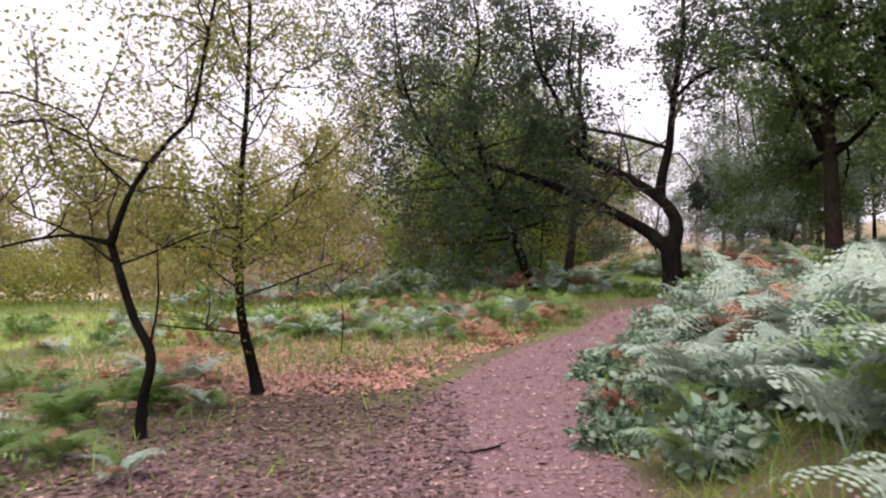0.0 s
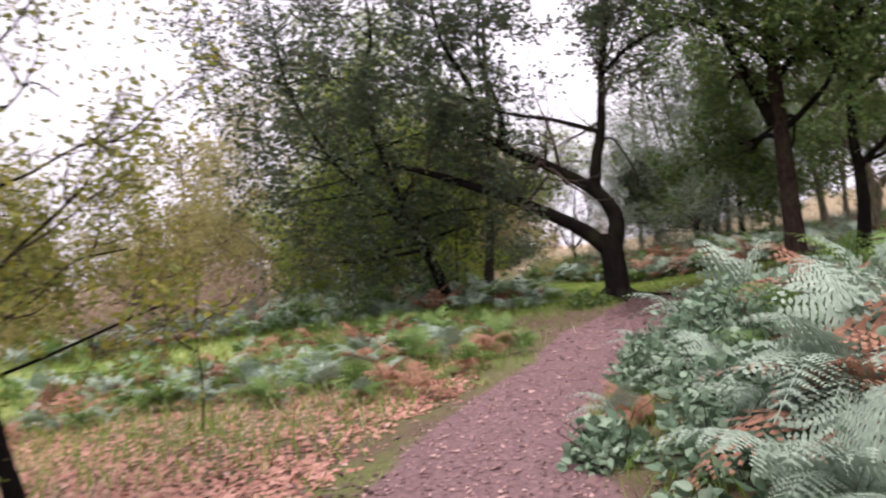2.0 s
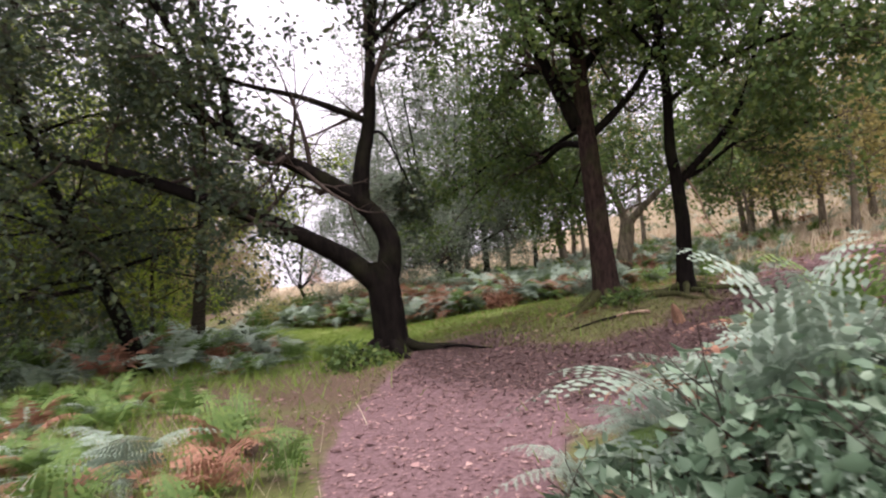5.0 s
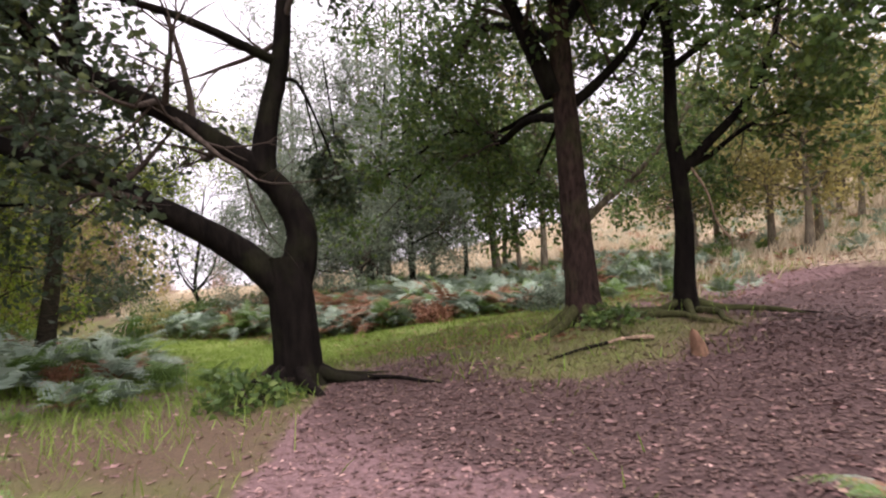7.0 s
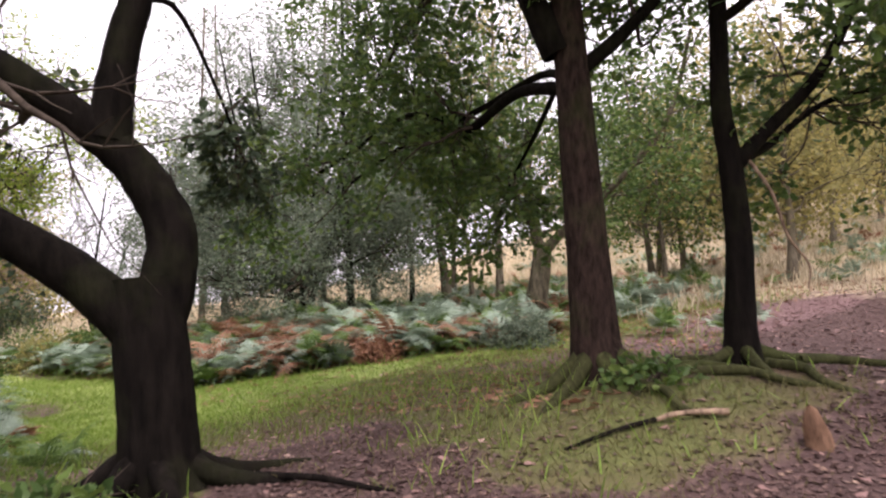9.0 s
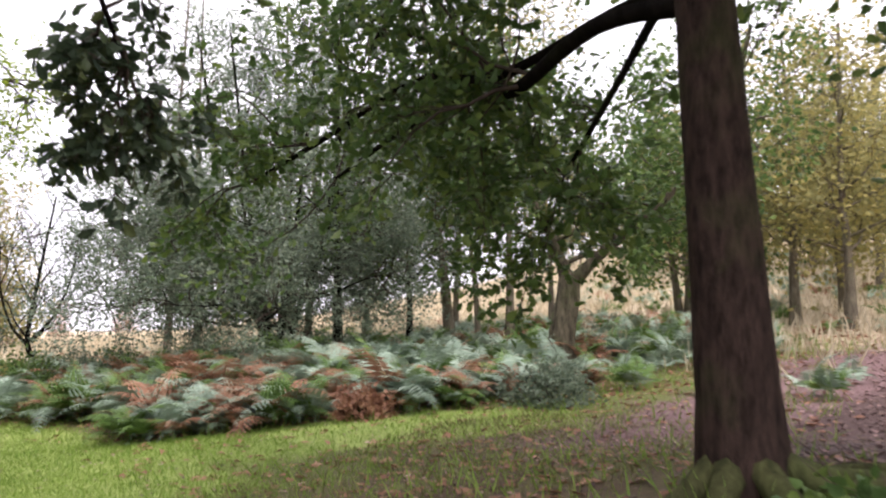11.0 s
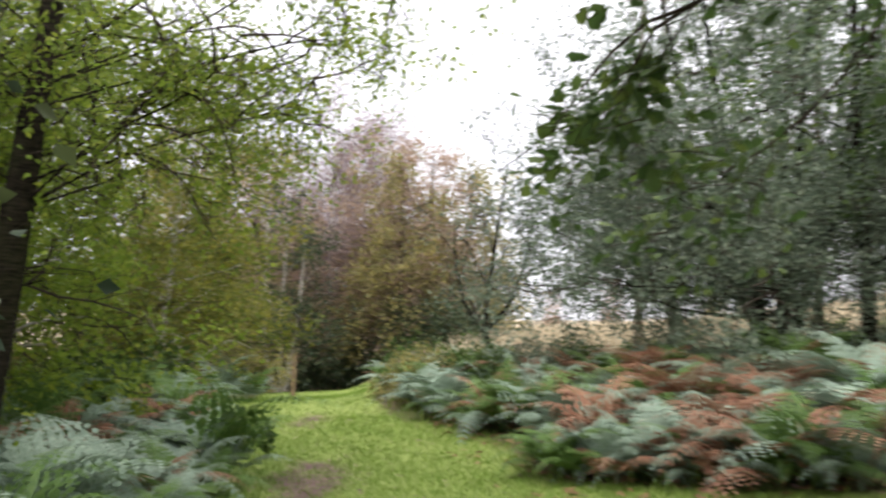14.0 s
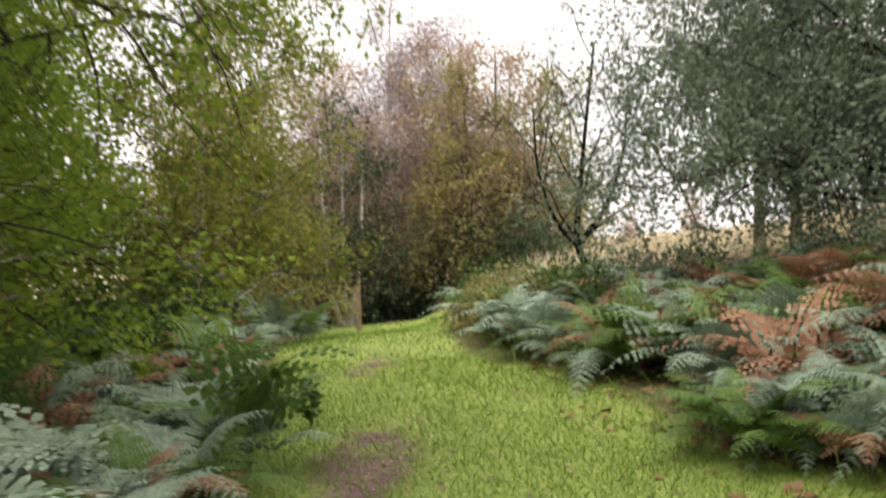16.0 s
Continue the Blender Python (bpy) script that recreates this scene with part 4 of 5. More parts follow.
# stems that stand apart on the slope
for tx, ty, ts, tt, kind in ((23.6, 25.6, 0.8, 20, W_HILL2), (24.8, 23.6, 1.0, 200, W_HILL), (27.5, 23.4, 1.0, 90, W_HILL), (39.0, 28.9, 1.1, 60, W_HILL2), (22.5, 17.0, 1.05, 330, W_HILL)):
    plant(kind, tx, ty, ts, tt)
r2 = random.Random(5)
for i in range(22):
    x = -50 + i * 2.35 + r2.uniform(-1, 1)
    plant(r2.choice((W_OLIVE, W_OLIVE, W_BROWN)), x, 40 + r2.uniform(-3, 9), r2.uniform(0.9, 1.2), r2.uniform(0, 360))
for i in range(10):
    plant(W_BROWN if i % 3 else W_OLIVE, 2 + i * 1.05, 50 + r2.uniform(-1.0, 5), r2.uniform(0.75, 1.0), r2.uniform(0, 360))
for i in range(7):
    plant(W_BARE, 0.5 + i * 1.3 + r2.uniform(-0.5, 0.5), 57 + r2.uniform(-2, 5), r2.uniform(0.8, 1.05), r2.uniform(0, 360))
for i in range(34):
    a = radians(r2.uniform(-8, 42))
    d = r2.uniform(22, 55)
    x, y = 8 + d * math.cos(a), 14 + d * math.sin(a)
    plant(r2.choice((W_HILL, W_HILL2, W_HILL)), x, y, r2.uniform(0.75, 1.15), r2.uniform(0, 360))
for i in range(14):
    plant(r2.choice((W_OLIVE, W_BROWN)), 12 + i * 5.5, 78 + r2.uniform(-3, 6), r2.uniform(0.3, 0.5), r2.uniform(0, 360))
for i in range(10):
    a = radians(170 + i * 20)
    plant(r2.choice((W_OLIVE, W_HILL, W_HILL2)), 26 * math.cos(a), 4 + 20 * math.sin(a), r2.uniform(0.8, 1.1), r2.uniform(0, 360))

# thin sapling in the glade with a few yellow leaves
grown_tree("birch_sapling", -1.5, 11.0, "thin birch sapling with a few yellow leaves", [
    ([(0, 0, -0.03), (0.03, 0, 0.5), (0.0, 0, 1.0), (0.05, 0, 1.5)], 0.012, 0.004)],
    [(0, 0.6, 200, 0.2, 0.35), (0, 0.75, 20, 0.2, 0.35), (0, 0.88, 110, 0.2, 0.3)], BARK_DARKBIRCH, L_BIRCH, 2, 0.05, 0.04, 0.18, 1, 0.05, "", 2)


# ---- bracken ----
def frond_arrays(length, pairs, fine, bend, seed):
    """One bracken frond rising along +z and arching over +x: (vertices, triangles). fine: leaflets on each side of a pinna."""
    r = np.random.default_rng(seed)
    v, f = [], []

    def spine(t):
        a = bend * t * t
        return np.array([length * (0.25 * t + 0.62 * a * t), 0, length * (t * (1 - 0.42 * a * t))])
    seg = 8 if fine else 3
    for i in range(seg):
        p, q = spine(i / seg), spine((i + 1) / seg)
        w = 0.006 * (1 - i / (seg + 1)) + 0.0015
        n = len(v)
        v += [p + (0, w, 0), p + (0, -w, 0), q + (0, -w * 0.85, 0), q + (0, w * 0.85, 0)]
        f += [(n, n + 1, n + 2), (n, n + 2, n + 3)]
    for i in range(pairs):
        t = 0.3 + 0.7 * (i + 0.5) / pairs
        p = spine(t)
        tang = unit(spine(min(1, t + 0.03)) - spine(t - 0.03))
        reach = length * 0.34 * (1 - ((t - 0.3) / 0.72)) ** 0.8 + 0.02
        for s in (1, -1):
            d = unit(np.array([0, s, 0]) + tang * (0.35 + 0.2 * r.random()) + np.array([0, 0, -0.25 + 0.2 * r.normal() * 0.5]))
            ln = reach * (0.85 + 0.3 * r.random())
            across = unit(tang - d * np.dot(tang, d))
            if fine:
                for k in range(fine):
                    u = (k + 0.3) / fine
                    wl = ln * 0.2 * (1 - u) ** 0.7 + 0.006
                    c = p + d * ln * u + np.array([0, 0, -0.1 * ln * u * u])
                    wd = ln / fine * 0.42
                    for g in (1, -1):
                        n = len(v)
                        tip = c + across * wl * g + d * wl * 0.35 + r.normal(size=3) * 0.002
                        v += [c - d * wd * 0.8, c + d * wd * 1.1, tip]
                        f += [(n, n + 1, n + 2)]
            else:
                n = len(v)
                w = ln * 0.1
                end = p + d * ln + np.array([0, 0, -0.1 * ln])
                m1, m2 = p + d * ln * 0.3, p + d * ln * 0.65 + np.array([0, 0, -0.04 * ln])
                v += [p, m1 + across * w, m2 + across * w * 0.5, end, m2 - across * w * 0.5]
                v[-4:] = [m1 + across * w, end, m1 - across * w]
                f += [(n, n + 1, n + 2), (n, n + 2, n + 3)]
    return np.array(v), np.array(f)


FERN_MATS = {"pale": F_PALE, "green": F_GREEN, "rust": F_RUST}
NEAR_FROND = {}
for key, material in FERN_MATS.items():
    NEAR_FROND[key] = []
    for s in range(3):
        v, f = frond_arrays(1.0, 20, 8, 0.75 + 0.25 * s, 11 + s)
        NEAR_FROND[key].append(mesh_from("frond", v, [f], material))
FAR_FROND = [frond_arrays(1.0, 16, 0, 0.6 + 0.2 * s, 31 + s) for s in range(4)]
MID_FROND = [frond_arrays(1.0, 15, 4, 0.6 + 0.25 * s, 41 + s) for s in range(4)]
LABEL = {"pale": "silvery green bracken clump with arching fronds", "green": "fresh green bracken clump with arching fronds", "rust": "rust brown dying bracken clump"}


def bracken_plant(x, y, kind, size, count):
    ob = tagged(new("bracken_plant"), LABEL[kind], "fern", "bracken beside the path")
    x = max(x, float(path_x(y)) + 0.8 + 0.35 * size) if float(path_x(y)) < x < 8 and y < 16 else x
    ob.location = (x, y, H(x, y) - 0.02)
    a0 = rng.random() * 360
    count, size = count + 3, size * 0.8
    for i in range(count):
        k = kind if rng.random() < 0.75 else ("green", "rust", "pale")[int(rng.integers(3))]
        fr = part("frond", NEAR_FROND[k][int(rng.integers(3))], ob)
        s = size * (0.7 + 0.5 * rng.random())
        fr.matrix_basis = pose(0, 0, 0, 0, rng.normal() * 12 + 8, a0 + i * 360 / count + rng.normal() * 18) @ Matrix.Diagonal((s, s, s, 1))


def stand(name, label, pts, kinds, size, per, seed, group=""):
    """A thicket of bracken nobody could count: pts (n,2), kinds as shares of pale, green, rust."""
    r = np.random.default_rng(seed)
    for key, share in kinds.items():
        vs, fs, n = [], [], 0
        drift = 0.5 + 0.5 * wave(pts[:, 0], pts[:, 1], 1.1, {"pale": 1, "green": 4, "rust": 7}[key])
        sel = pts[r.random(len(pts)) < share * 2 * drift]
        for x, y in sel:
            close = abs(x - float(path_x(y))) < 3.6 and y < 30
            z0, s0 = H(x, y) - 0.03, size * (0.65 + 0.7 * r.random())
            a0 = r.random() * 6.28
            for i in range(per):
                v, f = (MID_FROND if close else FAR_FROND)[int(r.integers(4))]
                a = a0 + i * 6.28 / per + r.normal() * 0.4
                tilt = 0.12 + 0.25 * r.normal() + (0.1 if key == "rust" else 0)
                s = s0 * (0.7 + 0.5 * r.random())
                ca, sa, ct, st = math.cos(a), math.sin(a), math.cos(tilt), math.sin(tilt)
                X = v[:, 0] * ct + v[:, 2] * st
                Z = -v[:, 0] * st + v[:, 2] * ct
                vs.append(np.stack([X * ca - v[:, 1] * sa, X * sa + v[:, 1] * ca, Z], -1) * s + (x, y, z0))
                fs.append(f + n)
                n += len(v)
        if vs:
            tagged(new(name, mesh_from(name, np.concatenate(vs), [np.concatenate(fs)], FERN_MATS[key])), label.format({"pale": "silvery green", "green": "green", "rust": "rust brown"}[key]), "bracken", group, "stuff")


def field(n, x0, x1, y0, y1, keep, seed):
    """n tries at random places in a rectangle, kept with the chance keep(x, y)."""
    r = np.random.default_rng(seed)
    x, y = r.uniform(x0, x1, n), r.uniform(y0, y1, n)
    m = r.random(n) < np.clip(keep(x, y), 0, 1)
    return np.stack([x[m], y[m]], -1)


def clear_of_trees(x, y):
    k = np.ones_like(x)
    for tx, ty, rr in ((*OAK, 0.7), (*T2, 0.9), (*T3, 0.8)):
        k = k * (np.hypot(x - tx, y - ty) > rr)
    return k


def off_path(x, y):
    return x - path_x(y)


BANK = lambda x, y: sstep(1.5, 2.1, off_path(x, y)) * sstep(12.3, 11.0, y + 0.25 * (x - 4)) * sstep(8, 5.5, off_path(x, y)) * sstep(0.8, 1.2, np.hypot((x - 3.0) / 1.0, (y - 9.2) / 1.1))
FOOT = lambda x, y: sstep(13.0, 14.4, y) * sstep(1.6, 2.8, x) * sstep(20, 19, y)
GLADE = lambda x, y: sstep(-0.95, -1.6, off_path(x, y)) * sstep(20.5, 18.5, y - 0.3 * np.minimum(x, 4)) * sstep(9.5, 12, y + 0.35 * x) * (np.hypot(x - OAK[0], y - OAK[1]) > 1.6) * (1 - FOOT(x, y))
LEFT = lambda x, y: sstep(-2.6, -3.2, x) * sstep(10.5, 8, y)
BEYOND = lambda x, y: sstep(0, 0.5, y - bed_front(x)) * sstep(0, 0.5, x - bed_side(y)) * sstep(33.5, 31.5, y)
RIDE = lambda x, y: sstep(20.8, 21.8, y) * sstep(0.2, -0.5, x - np.interp(y, (21, 24, 26, 30, 34), (5.2, 5.7, 5.8, 5.0, 4.9))) * sstep(36, 31, y)
HILL = lambda x, y: sstep(13, 15, x) * (1 - mask_path(x, y)) * sstep(12, 15, y + 0.2 * x)

# clumps that stand out one by one
near = [
    (2.0, 6.0, "pale", 1.1, 7), (2.7, 6.9, "pale", 1.2, 8), (2.9, 5.6, "pale", 1.1, 7),
    (3.4, 8.2, "green", 1.2, 7), (4.4, 9.6, "pale", 1.1, 7), (4.6, 10.4, "pale", 1.1, 7), (3.7, 10.9, "pale", 0.7, 7),
    (4.6, 11.6, "pale", 0.7, 6), (1.75, 5.2, "green", 0.8, 6), (1.9, 8.6, "rust", 0.6, 6), (1.35, 6.2, "rust", 0.5, 5), (2.3, 7.0, "pale", 0.8, 6), (2.6, 8.0, "pale", 0.85, 6), (2.0, 5.6, "pale", 0.8, 6), (2.4, 4.8, "pale", 0.85, 6), (3.1, 7.6, "rust", 0.8, 5),
    (2.9, 10.4, "rust", 0.4, 5), (3.9, 7.2, "rust", 0.9, 6), (4.4, 8.8, "pale", 1.2, 7), (3.6, 4.8, "pale", 1.1, 7), (1.5, 4.4, "pale", 0.6, 6),
    (-1.3, 13.2, "pale", 0.95, 5), (-0.4, 13.0, "green", 0.7, 6), (0.4, 12.4, "green", 0.65, 6), (-0.9, 11.8, "green", 0.6, 6), (0.2, 13.6, "pale", 0.8, 5),
    (1.35, 13.6, "pale", 0.9, 4), (0.9, 14.6, "green", 0.7, 6), (-2.2, 12.6, "pale", 0.7, 6), (-1.9, 14.3, "pale", 0.8, 6), (0.1, 11.2, "green", 0.5, 6),
    (-2.9, 5.6, "green", 0.6, 6), (-3.3, 6.6, "green", 0.8, 7), (-3.9, 7.6, "rust", 0.8, 6), (-2.2, 5.1, "pale", 0.45, 5), (-4.4, 6.6, "green", 0.9, 6),
    (-3.0, 7.7, "green", 0.7, 6), (-2.35, 7.4, "green", 0.55, 6), (-3.6, 9.2, "pale", 0.8, 6),
    (3.9, 19.4, "green", 0.6, 6), (2.0, 17.6, "rust", 0.6, 5), (1.4, 16.4, "green", 0.6, 6),
    (5.2, 23.0, "pale", 0.85, 7), (5.7, 24.2, "pale", 0.8, 7), (4.9, 23.9, "pale", 1.0, 8), (5.4, 22.0, "green", 0.7, 6), (5.75, 25.3, "green", 0.7, 6), (5.1, 25.0, "pale", 1.0, 7),
    (5.4, 26.2, "pale", 0.95, 7), (5.3, 27.4, "green", 0.85, 6), (4.3, 22.6, "pale", 1.0, 7), (5.0, 21.3, "rust", 0.5, 5), (5.9, 23.3, "rust", 0.4, 5), (5.0, 28.6, "pale", 0.9, 6), (4.7, 29.8, "green", 0.9, 6), (5.6, 24.8, "rust", 0.55, 5),
    (10.2, 24.9, "pale", 0.85, 7), (10.6, 24.2, "pale", 0.85, 7), (10.9, 25.3, "rust", 0.9, 6), (9.9, 26.2, "rust", 0.75, 6), (10.4, 26.8, "pale", 0.9, 7),
    (9.8, 27.8, "green", 0.85, 6), (11.3, 24.6, "pale", 0.9, 7), (11.9, 24.6, "rust", 0.7, 6), (12.3, 23.8, "green", 0.8, 6), (10.9, 26.2, "rust", 1.1, 6), (11.3, 27.2, "rust", 1.15, 7), (11.9, 26.4, "rust", 1.0, 6),
    (9.3, 29.3, "green", 0.8, 7), (8.8, 30.4, "green", 0.95, 7), (8.3, 31.4, "green", 0.9, 7), (9.9, 29.6, "pale", 0.85, 6), (7.8, 32.2, "green", 0.7, 6), (10.0, 25.4, "green", 0.6, 6), (12.9, 23.2, "pale", 0.7, 6),
    (9.2, 26.8, "pale", 0.9, 7), (9.6, 25.0, "green", 0.7, 6), (9.5, 27.2, "rust", 0.8, 6), (9.1, 28.0, "green", 0.8, 6), (9.7, 24.3, "pale", 0.75, 6), (10.0, 27.0, "pale", 1.0, 6), (10.3, 28.0, "rust", 1.1, 6), (11.0, 28.4, "pale", 1.1, 7)]
for row in near:
    bracken_plant(*row)
r3 = random.Random(9)
# the front row of the bed beyond the lawn, in drifts of one colour
for i in range(64):
    x = 8.75 + 5.6 * i / 63
    y = float(bed_front(x)) + r3.uniform(0.2, 0.9)
    if abs(x - 11.0) < 0.45 or abs(x - 13.1) < 0.55:
        y += 0.7
    d = math.sin(x * 4.1) + 0.6 * math.sin(x * 9.7 + 1)
    bracken_plant(x, y, "rust" if d > 0.95 else ("pale" if d > -0.6 else "green"), r3.uniform(0.55, 0.9), 5)
for i in range(26):
    y = 25.2 + 8.0 * i / 25
    x = float(bed_side(y)) + r3.uniform(0.25, 0.8)
    bracken_plant(x, y, r3.choice(("green", "pale", "rust") if y < 28.5 else ("green", "green", "pale")), r3.uniform(0.7, 1.05), 6)
# tall dying bracken on the rise beside the sallow
for i in range(22):
    bracken_plant(r3.uniform(10.2, 12.8), r3.uniform(25.6, 28.8), r3.choice(("rust", "rust", "pale", "green")), r3.uniform(1.1, 1.45), 6)
# along the other side of the ride
for i in range(22):
    y = 21.8 + 9.5 * i / 21
    x = np.interp(y, (21, 24, 26, 28.6, 31.2), (5.0, 5.7, 5.85, 4.95, 4.5)) - r3.uniform(0.0, 0.6)
    bracken_plant(float(x), y, r3.choice(("pale", "pale", "green", "rust")), r3.uniform(0.7, 1.0), 6)
for x0, x1, y0, y1, count, kinds, size in ((2.7, 5.4, 3.6, 10.8, 30, ("pale", "pale", "green", "rust"), 0.95), (3.2, 5.5, 21.6, 28.0, 22, ("pale", "pale", "green"), 0.9), (9.6, 13.2, 24.2, 29.0, 40, ("pale", "pale", "rust", "green"), 1.0), (-2.8, 1.0, 11.0, 15.5, 16, ("green", "pale"), 0.55)):
    for i in range(count):
        bracken_plant(r3.uniform(x0, x1), r3.uniform(y0, y1), r3.choice(kinds), size * r3.uniform(0.7, 1.15), 6)

stand("bracken_thicket", "{} bracken thicket on the bank", field(520, 0, 10, 2.5, 14, BANK, 1), {"pale": 0.5, "green": 0.3, "rust": 0.2}, 0.85, 6, 2)
stand("bracken_thicket", "low {} bracken in the glade", field(700, -14, 6, 9, 21, GLADE, 3), {"pale": 0.25, "green": 0.5, "rust": 0.2}, 0.5, 6, 4)
stand("bracken_thicket", "{} bracken below the birches", field(160, -10, -2.4, 3, 11, LEFT, 5), {"pale": 0.2, "green": 0.45, "rust": 0.35}, 0.6, 6, 6)
stand("bracken_thicket", "{} bracken beyond the lawn", field(1300, 7.5, 24, 18, 34, BEYOND, 7), {"pale": 0.45, "green": 0.32, "rust": 0.22}, 0.72, 6, 8)
stand("bracken_thicket", "{} bracken beside the ride", field(700, -8, 6, 20, 37, RIDE, 9), {"pale": 0.5, "green": 0.4, "rust": 0.1}, 0.85, 6, 10)
stand("bracken_thicket", "low {} bracken on the hillside", field(800, 13, 44, 8, 40, HILL, 11), {"pale": 0.4, "green": 0.3, "rust": 0.12}, 0.6, 5, 12)


# ---- brambles and low bushes ----
def bush(name, x, y, label, rx, rz, leaf, count, size, category="bush", group="", hollow=0.55):
    ob = tagged(new(name), label, category, group)
    z0 = H(x, y)
    ob.location = (x, y, z0 - 0.02)
    tb, tips = Tubes(), []
    for i in range(9):
        a = rng.random() * 6.28
        sprig(tb, tips, (0.1 * rx * math.cos(a), 0.1 * rx * math.sin(a), 0), (math.cos(a) * rx, math.sin(a) * rx, rz * 1.1), math.hypot(rx, rz) * 0.6, 0.012, 1, 0.0, 0.5, 2, 4)
    part("stem_mass", tb.mesh("stem_mass", TWIG), ob, kind="stuff")
    d = unit(rng.normal(size=(count, 3)))
    d[:, 2] = np.abs(d[:, 2])
    rad = (hollow + (1 - hollow) * rng.random(count)) * (1 + 0.22 * np.sin(d[:, 0] * 7 + x) * np.cos(d[:, 1] * 6 + y))
    p = d * rad[:, None] * np.array([rx, rx, rz])
    fo = Foliage()
    fo.add(*leaves(p, size, OVAL if category == "bramble" else SIMPLE, 0.1, 1.0, d * 0.7))
    part("foliage", fo.mesh("foliage", leaf), ob, kind="stuff")
    return ob


G_BR = "brambles beside the path"
for bx, by, br, bz in ((1.65, 7.9, 0.3, 0.3), (2.75, 8.5, 0.5, 0.5), (2.75, 9.4, 0.5, 0.5), (3.4, 9.0, 0.75, 0.75), (3.5, 9.9, 0.7, 0.65), (2.3, 5.4, 0.5, 0.4), (1.7, 4.6, 0.4, 0.35), (2.7, 4.4, 0.6, 0.5), (1.25, 5.3, 0.3, 0.25), (3.2, 10.6, 0.4, 0.4), (1.5, 6.4, 0.3, 0.3), (2.1, 7.2, 0.4, 0.35), (2.4, 6.4, 0.45, 0.4), (3.9, 8.2, 0.7, 0.7), (2.5, 7.6, 0.6, 0.5), (3.0, 7.0, 0.6, 0.6), (3.3, 8.0, 0.6, 0.65), (1.9, 6.0, 0.4, 0.35), (2.9, 10.0, 0.45, 0.45), (4.3, 9.4, 0.7, 0.7)):
    bush("bramble_bush", bx, by, "bramble with toothed green leaves beside the path", br, bz, L_BRAMBLE, int(1500 * br + 180), 0.08, "bramble", G_BR, 0.4)
bush("bramble_bush", 4.75, 17.5, "low bramble at the foot of the leaning oak", 0.5, 0.36, L_OAK, 420, 0.09, "bramble")
bush("bramble_bush", 8.75, 16.45, "low bramble at the foot of the straight oak", 0.4, 0.25, L_OAK, 260, 0.08, "bramble")
bush("holly_bush", 13.1, 21.8, "rounded dark grey-green bush at the lawn edge", 0.62, 0.62, L_SALLOW, 2200, 0.07)
bush("bracken_mound", 11.0, 23.15, "rounded rust brown mound of dead bracken", 0.42, 0.42, F_RUST, 1600, 0.07)
for gx, gy, gr, gh, lf, gl in ((8.05, 31.0, 0.8, 0.85, L_OLIVE, "olive heathery bush beside the ride"), (8.0, 32.6, 0.85, 0.95, L_OAK, "low green bush beside the ride"), (8.9, 30.9, 0.85, 0.9, L_OAK, "low green bush beside the ride"), (9.9, 31.6, 0.8, 0.85, L_SALLOW, "dark green rounded bush below the thorn tree"), (10.8, 31.8, 0.7, 0.7, L_OAK, "dark green rounded bush below the thorn tree")):
    bush("gorse_bush", gx, gy, gl, gr, gh, lf, 2200, 0.07)
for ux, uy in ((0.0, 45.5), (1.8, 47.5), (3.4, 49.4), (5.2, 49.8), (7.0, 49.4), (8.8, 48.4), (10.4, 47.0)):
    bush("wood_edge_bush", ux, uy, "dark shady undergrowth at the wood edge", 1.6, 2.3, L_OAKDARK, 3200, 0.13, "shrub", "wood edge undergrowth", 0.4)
for hx, hy, hr, lf in ((1.0, 31.0, 1.4, L_BIRCHGREEN), (2.3, 32.5, 1.3, L_OLIVE), (-0.8, 31.0, 1.6, L_BIRCHGREEN), (3.2, 29.6, 0.9, L_OAK), (1.9, 29.0, 1.1, L_OLIVE), (-6.0, 24, 1.6, L_BROWNHAZE), (-9.5, 25, 2.0, L_OLIVE), (-3.2, 24.5, 1.7, L_BROWNHAZE), (-13, 24, 2.0, L_BIRCH), (-16.5, 23, 2.2, L_OLIVE), (3.4, 31.6, 1.0, L_OAK)):
    bush("hedge_bush", hx, hy, "autumn thicket of twiggy shrubs beyond the grass", hr, hr * 1.15, lf, int(2600 * hr), 0.11, "shrub", "autumn shrubs", 0.35)


# ---- grass and leaf litter ----
def blades(pts, hgt, wid, r, lean=0.5):
    n = len(pts)
    z = height(pts[:, 0], pts[:, 1])
    base = np.stack([pts[:, 0], pts[:, 1], z - 0.01], -1)
    a = r.random(n) * 6.28
    side = np.stack([np.cos(a), np.sin(a), np.zeros(n)], -1)
    h = hgt * (0.5 + r.random(n))
    tilt = np.stack([r.normal(size=n) * lean, r.normal(size=n) * lean, np.ones(n)], -1)
    tip = base + unit(tilt) * h[:, None]
    mid = base + (tip - base) * 0.55 + np.array([0, 0, 0.06]) * h[:, None]
    w = wid * (0.6 + 0.8 * r.random(n))[:, None]
    v = np.stack([base - side * w, base + side * w, mid + side * w * 0.7, tip, mid - side * w * 0.7], 1).reshape(-1, 3)
    i = np.arange(n)[:, None] * 5
    f = np.concatenate([i + np.array([[0, 1, 2]]), i + np.array([[0, 2, 4]]), i + np.array([[4, 2, 3]])])
    return v, f


def meadow(name, label, pts, hgt, wid, material, seed, lean=0.5):
    v, f = blades(pts, hgt, wid, np.random.default_rng(seed), lean)
    tagged(new(name, mesh_from(name, v, [f], material)), label, "grass", "", "stuff")


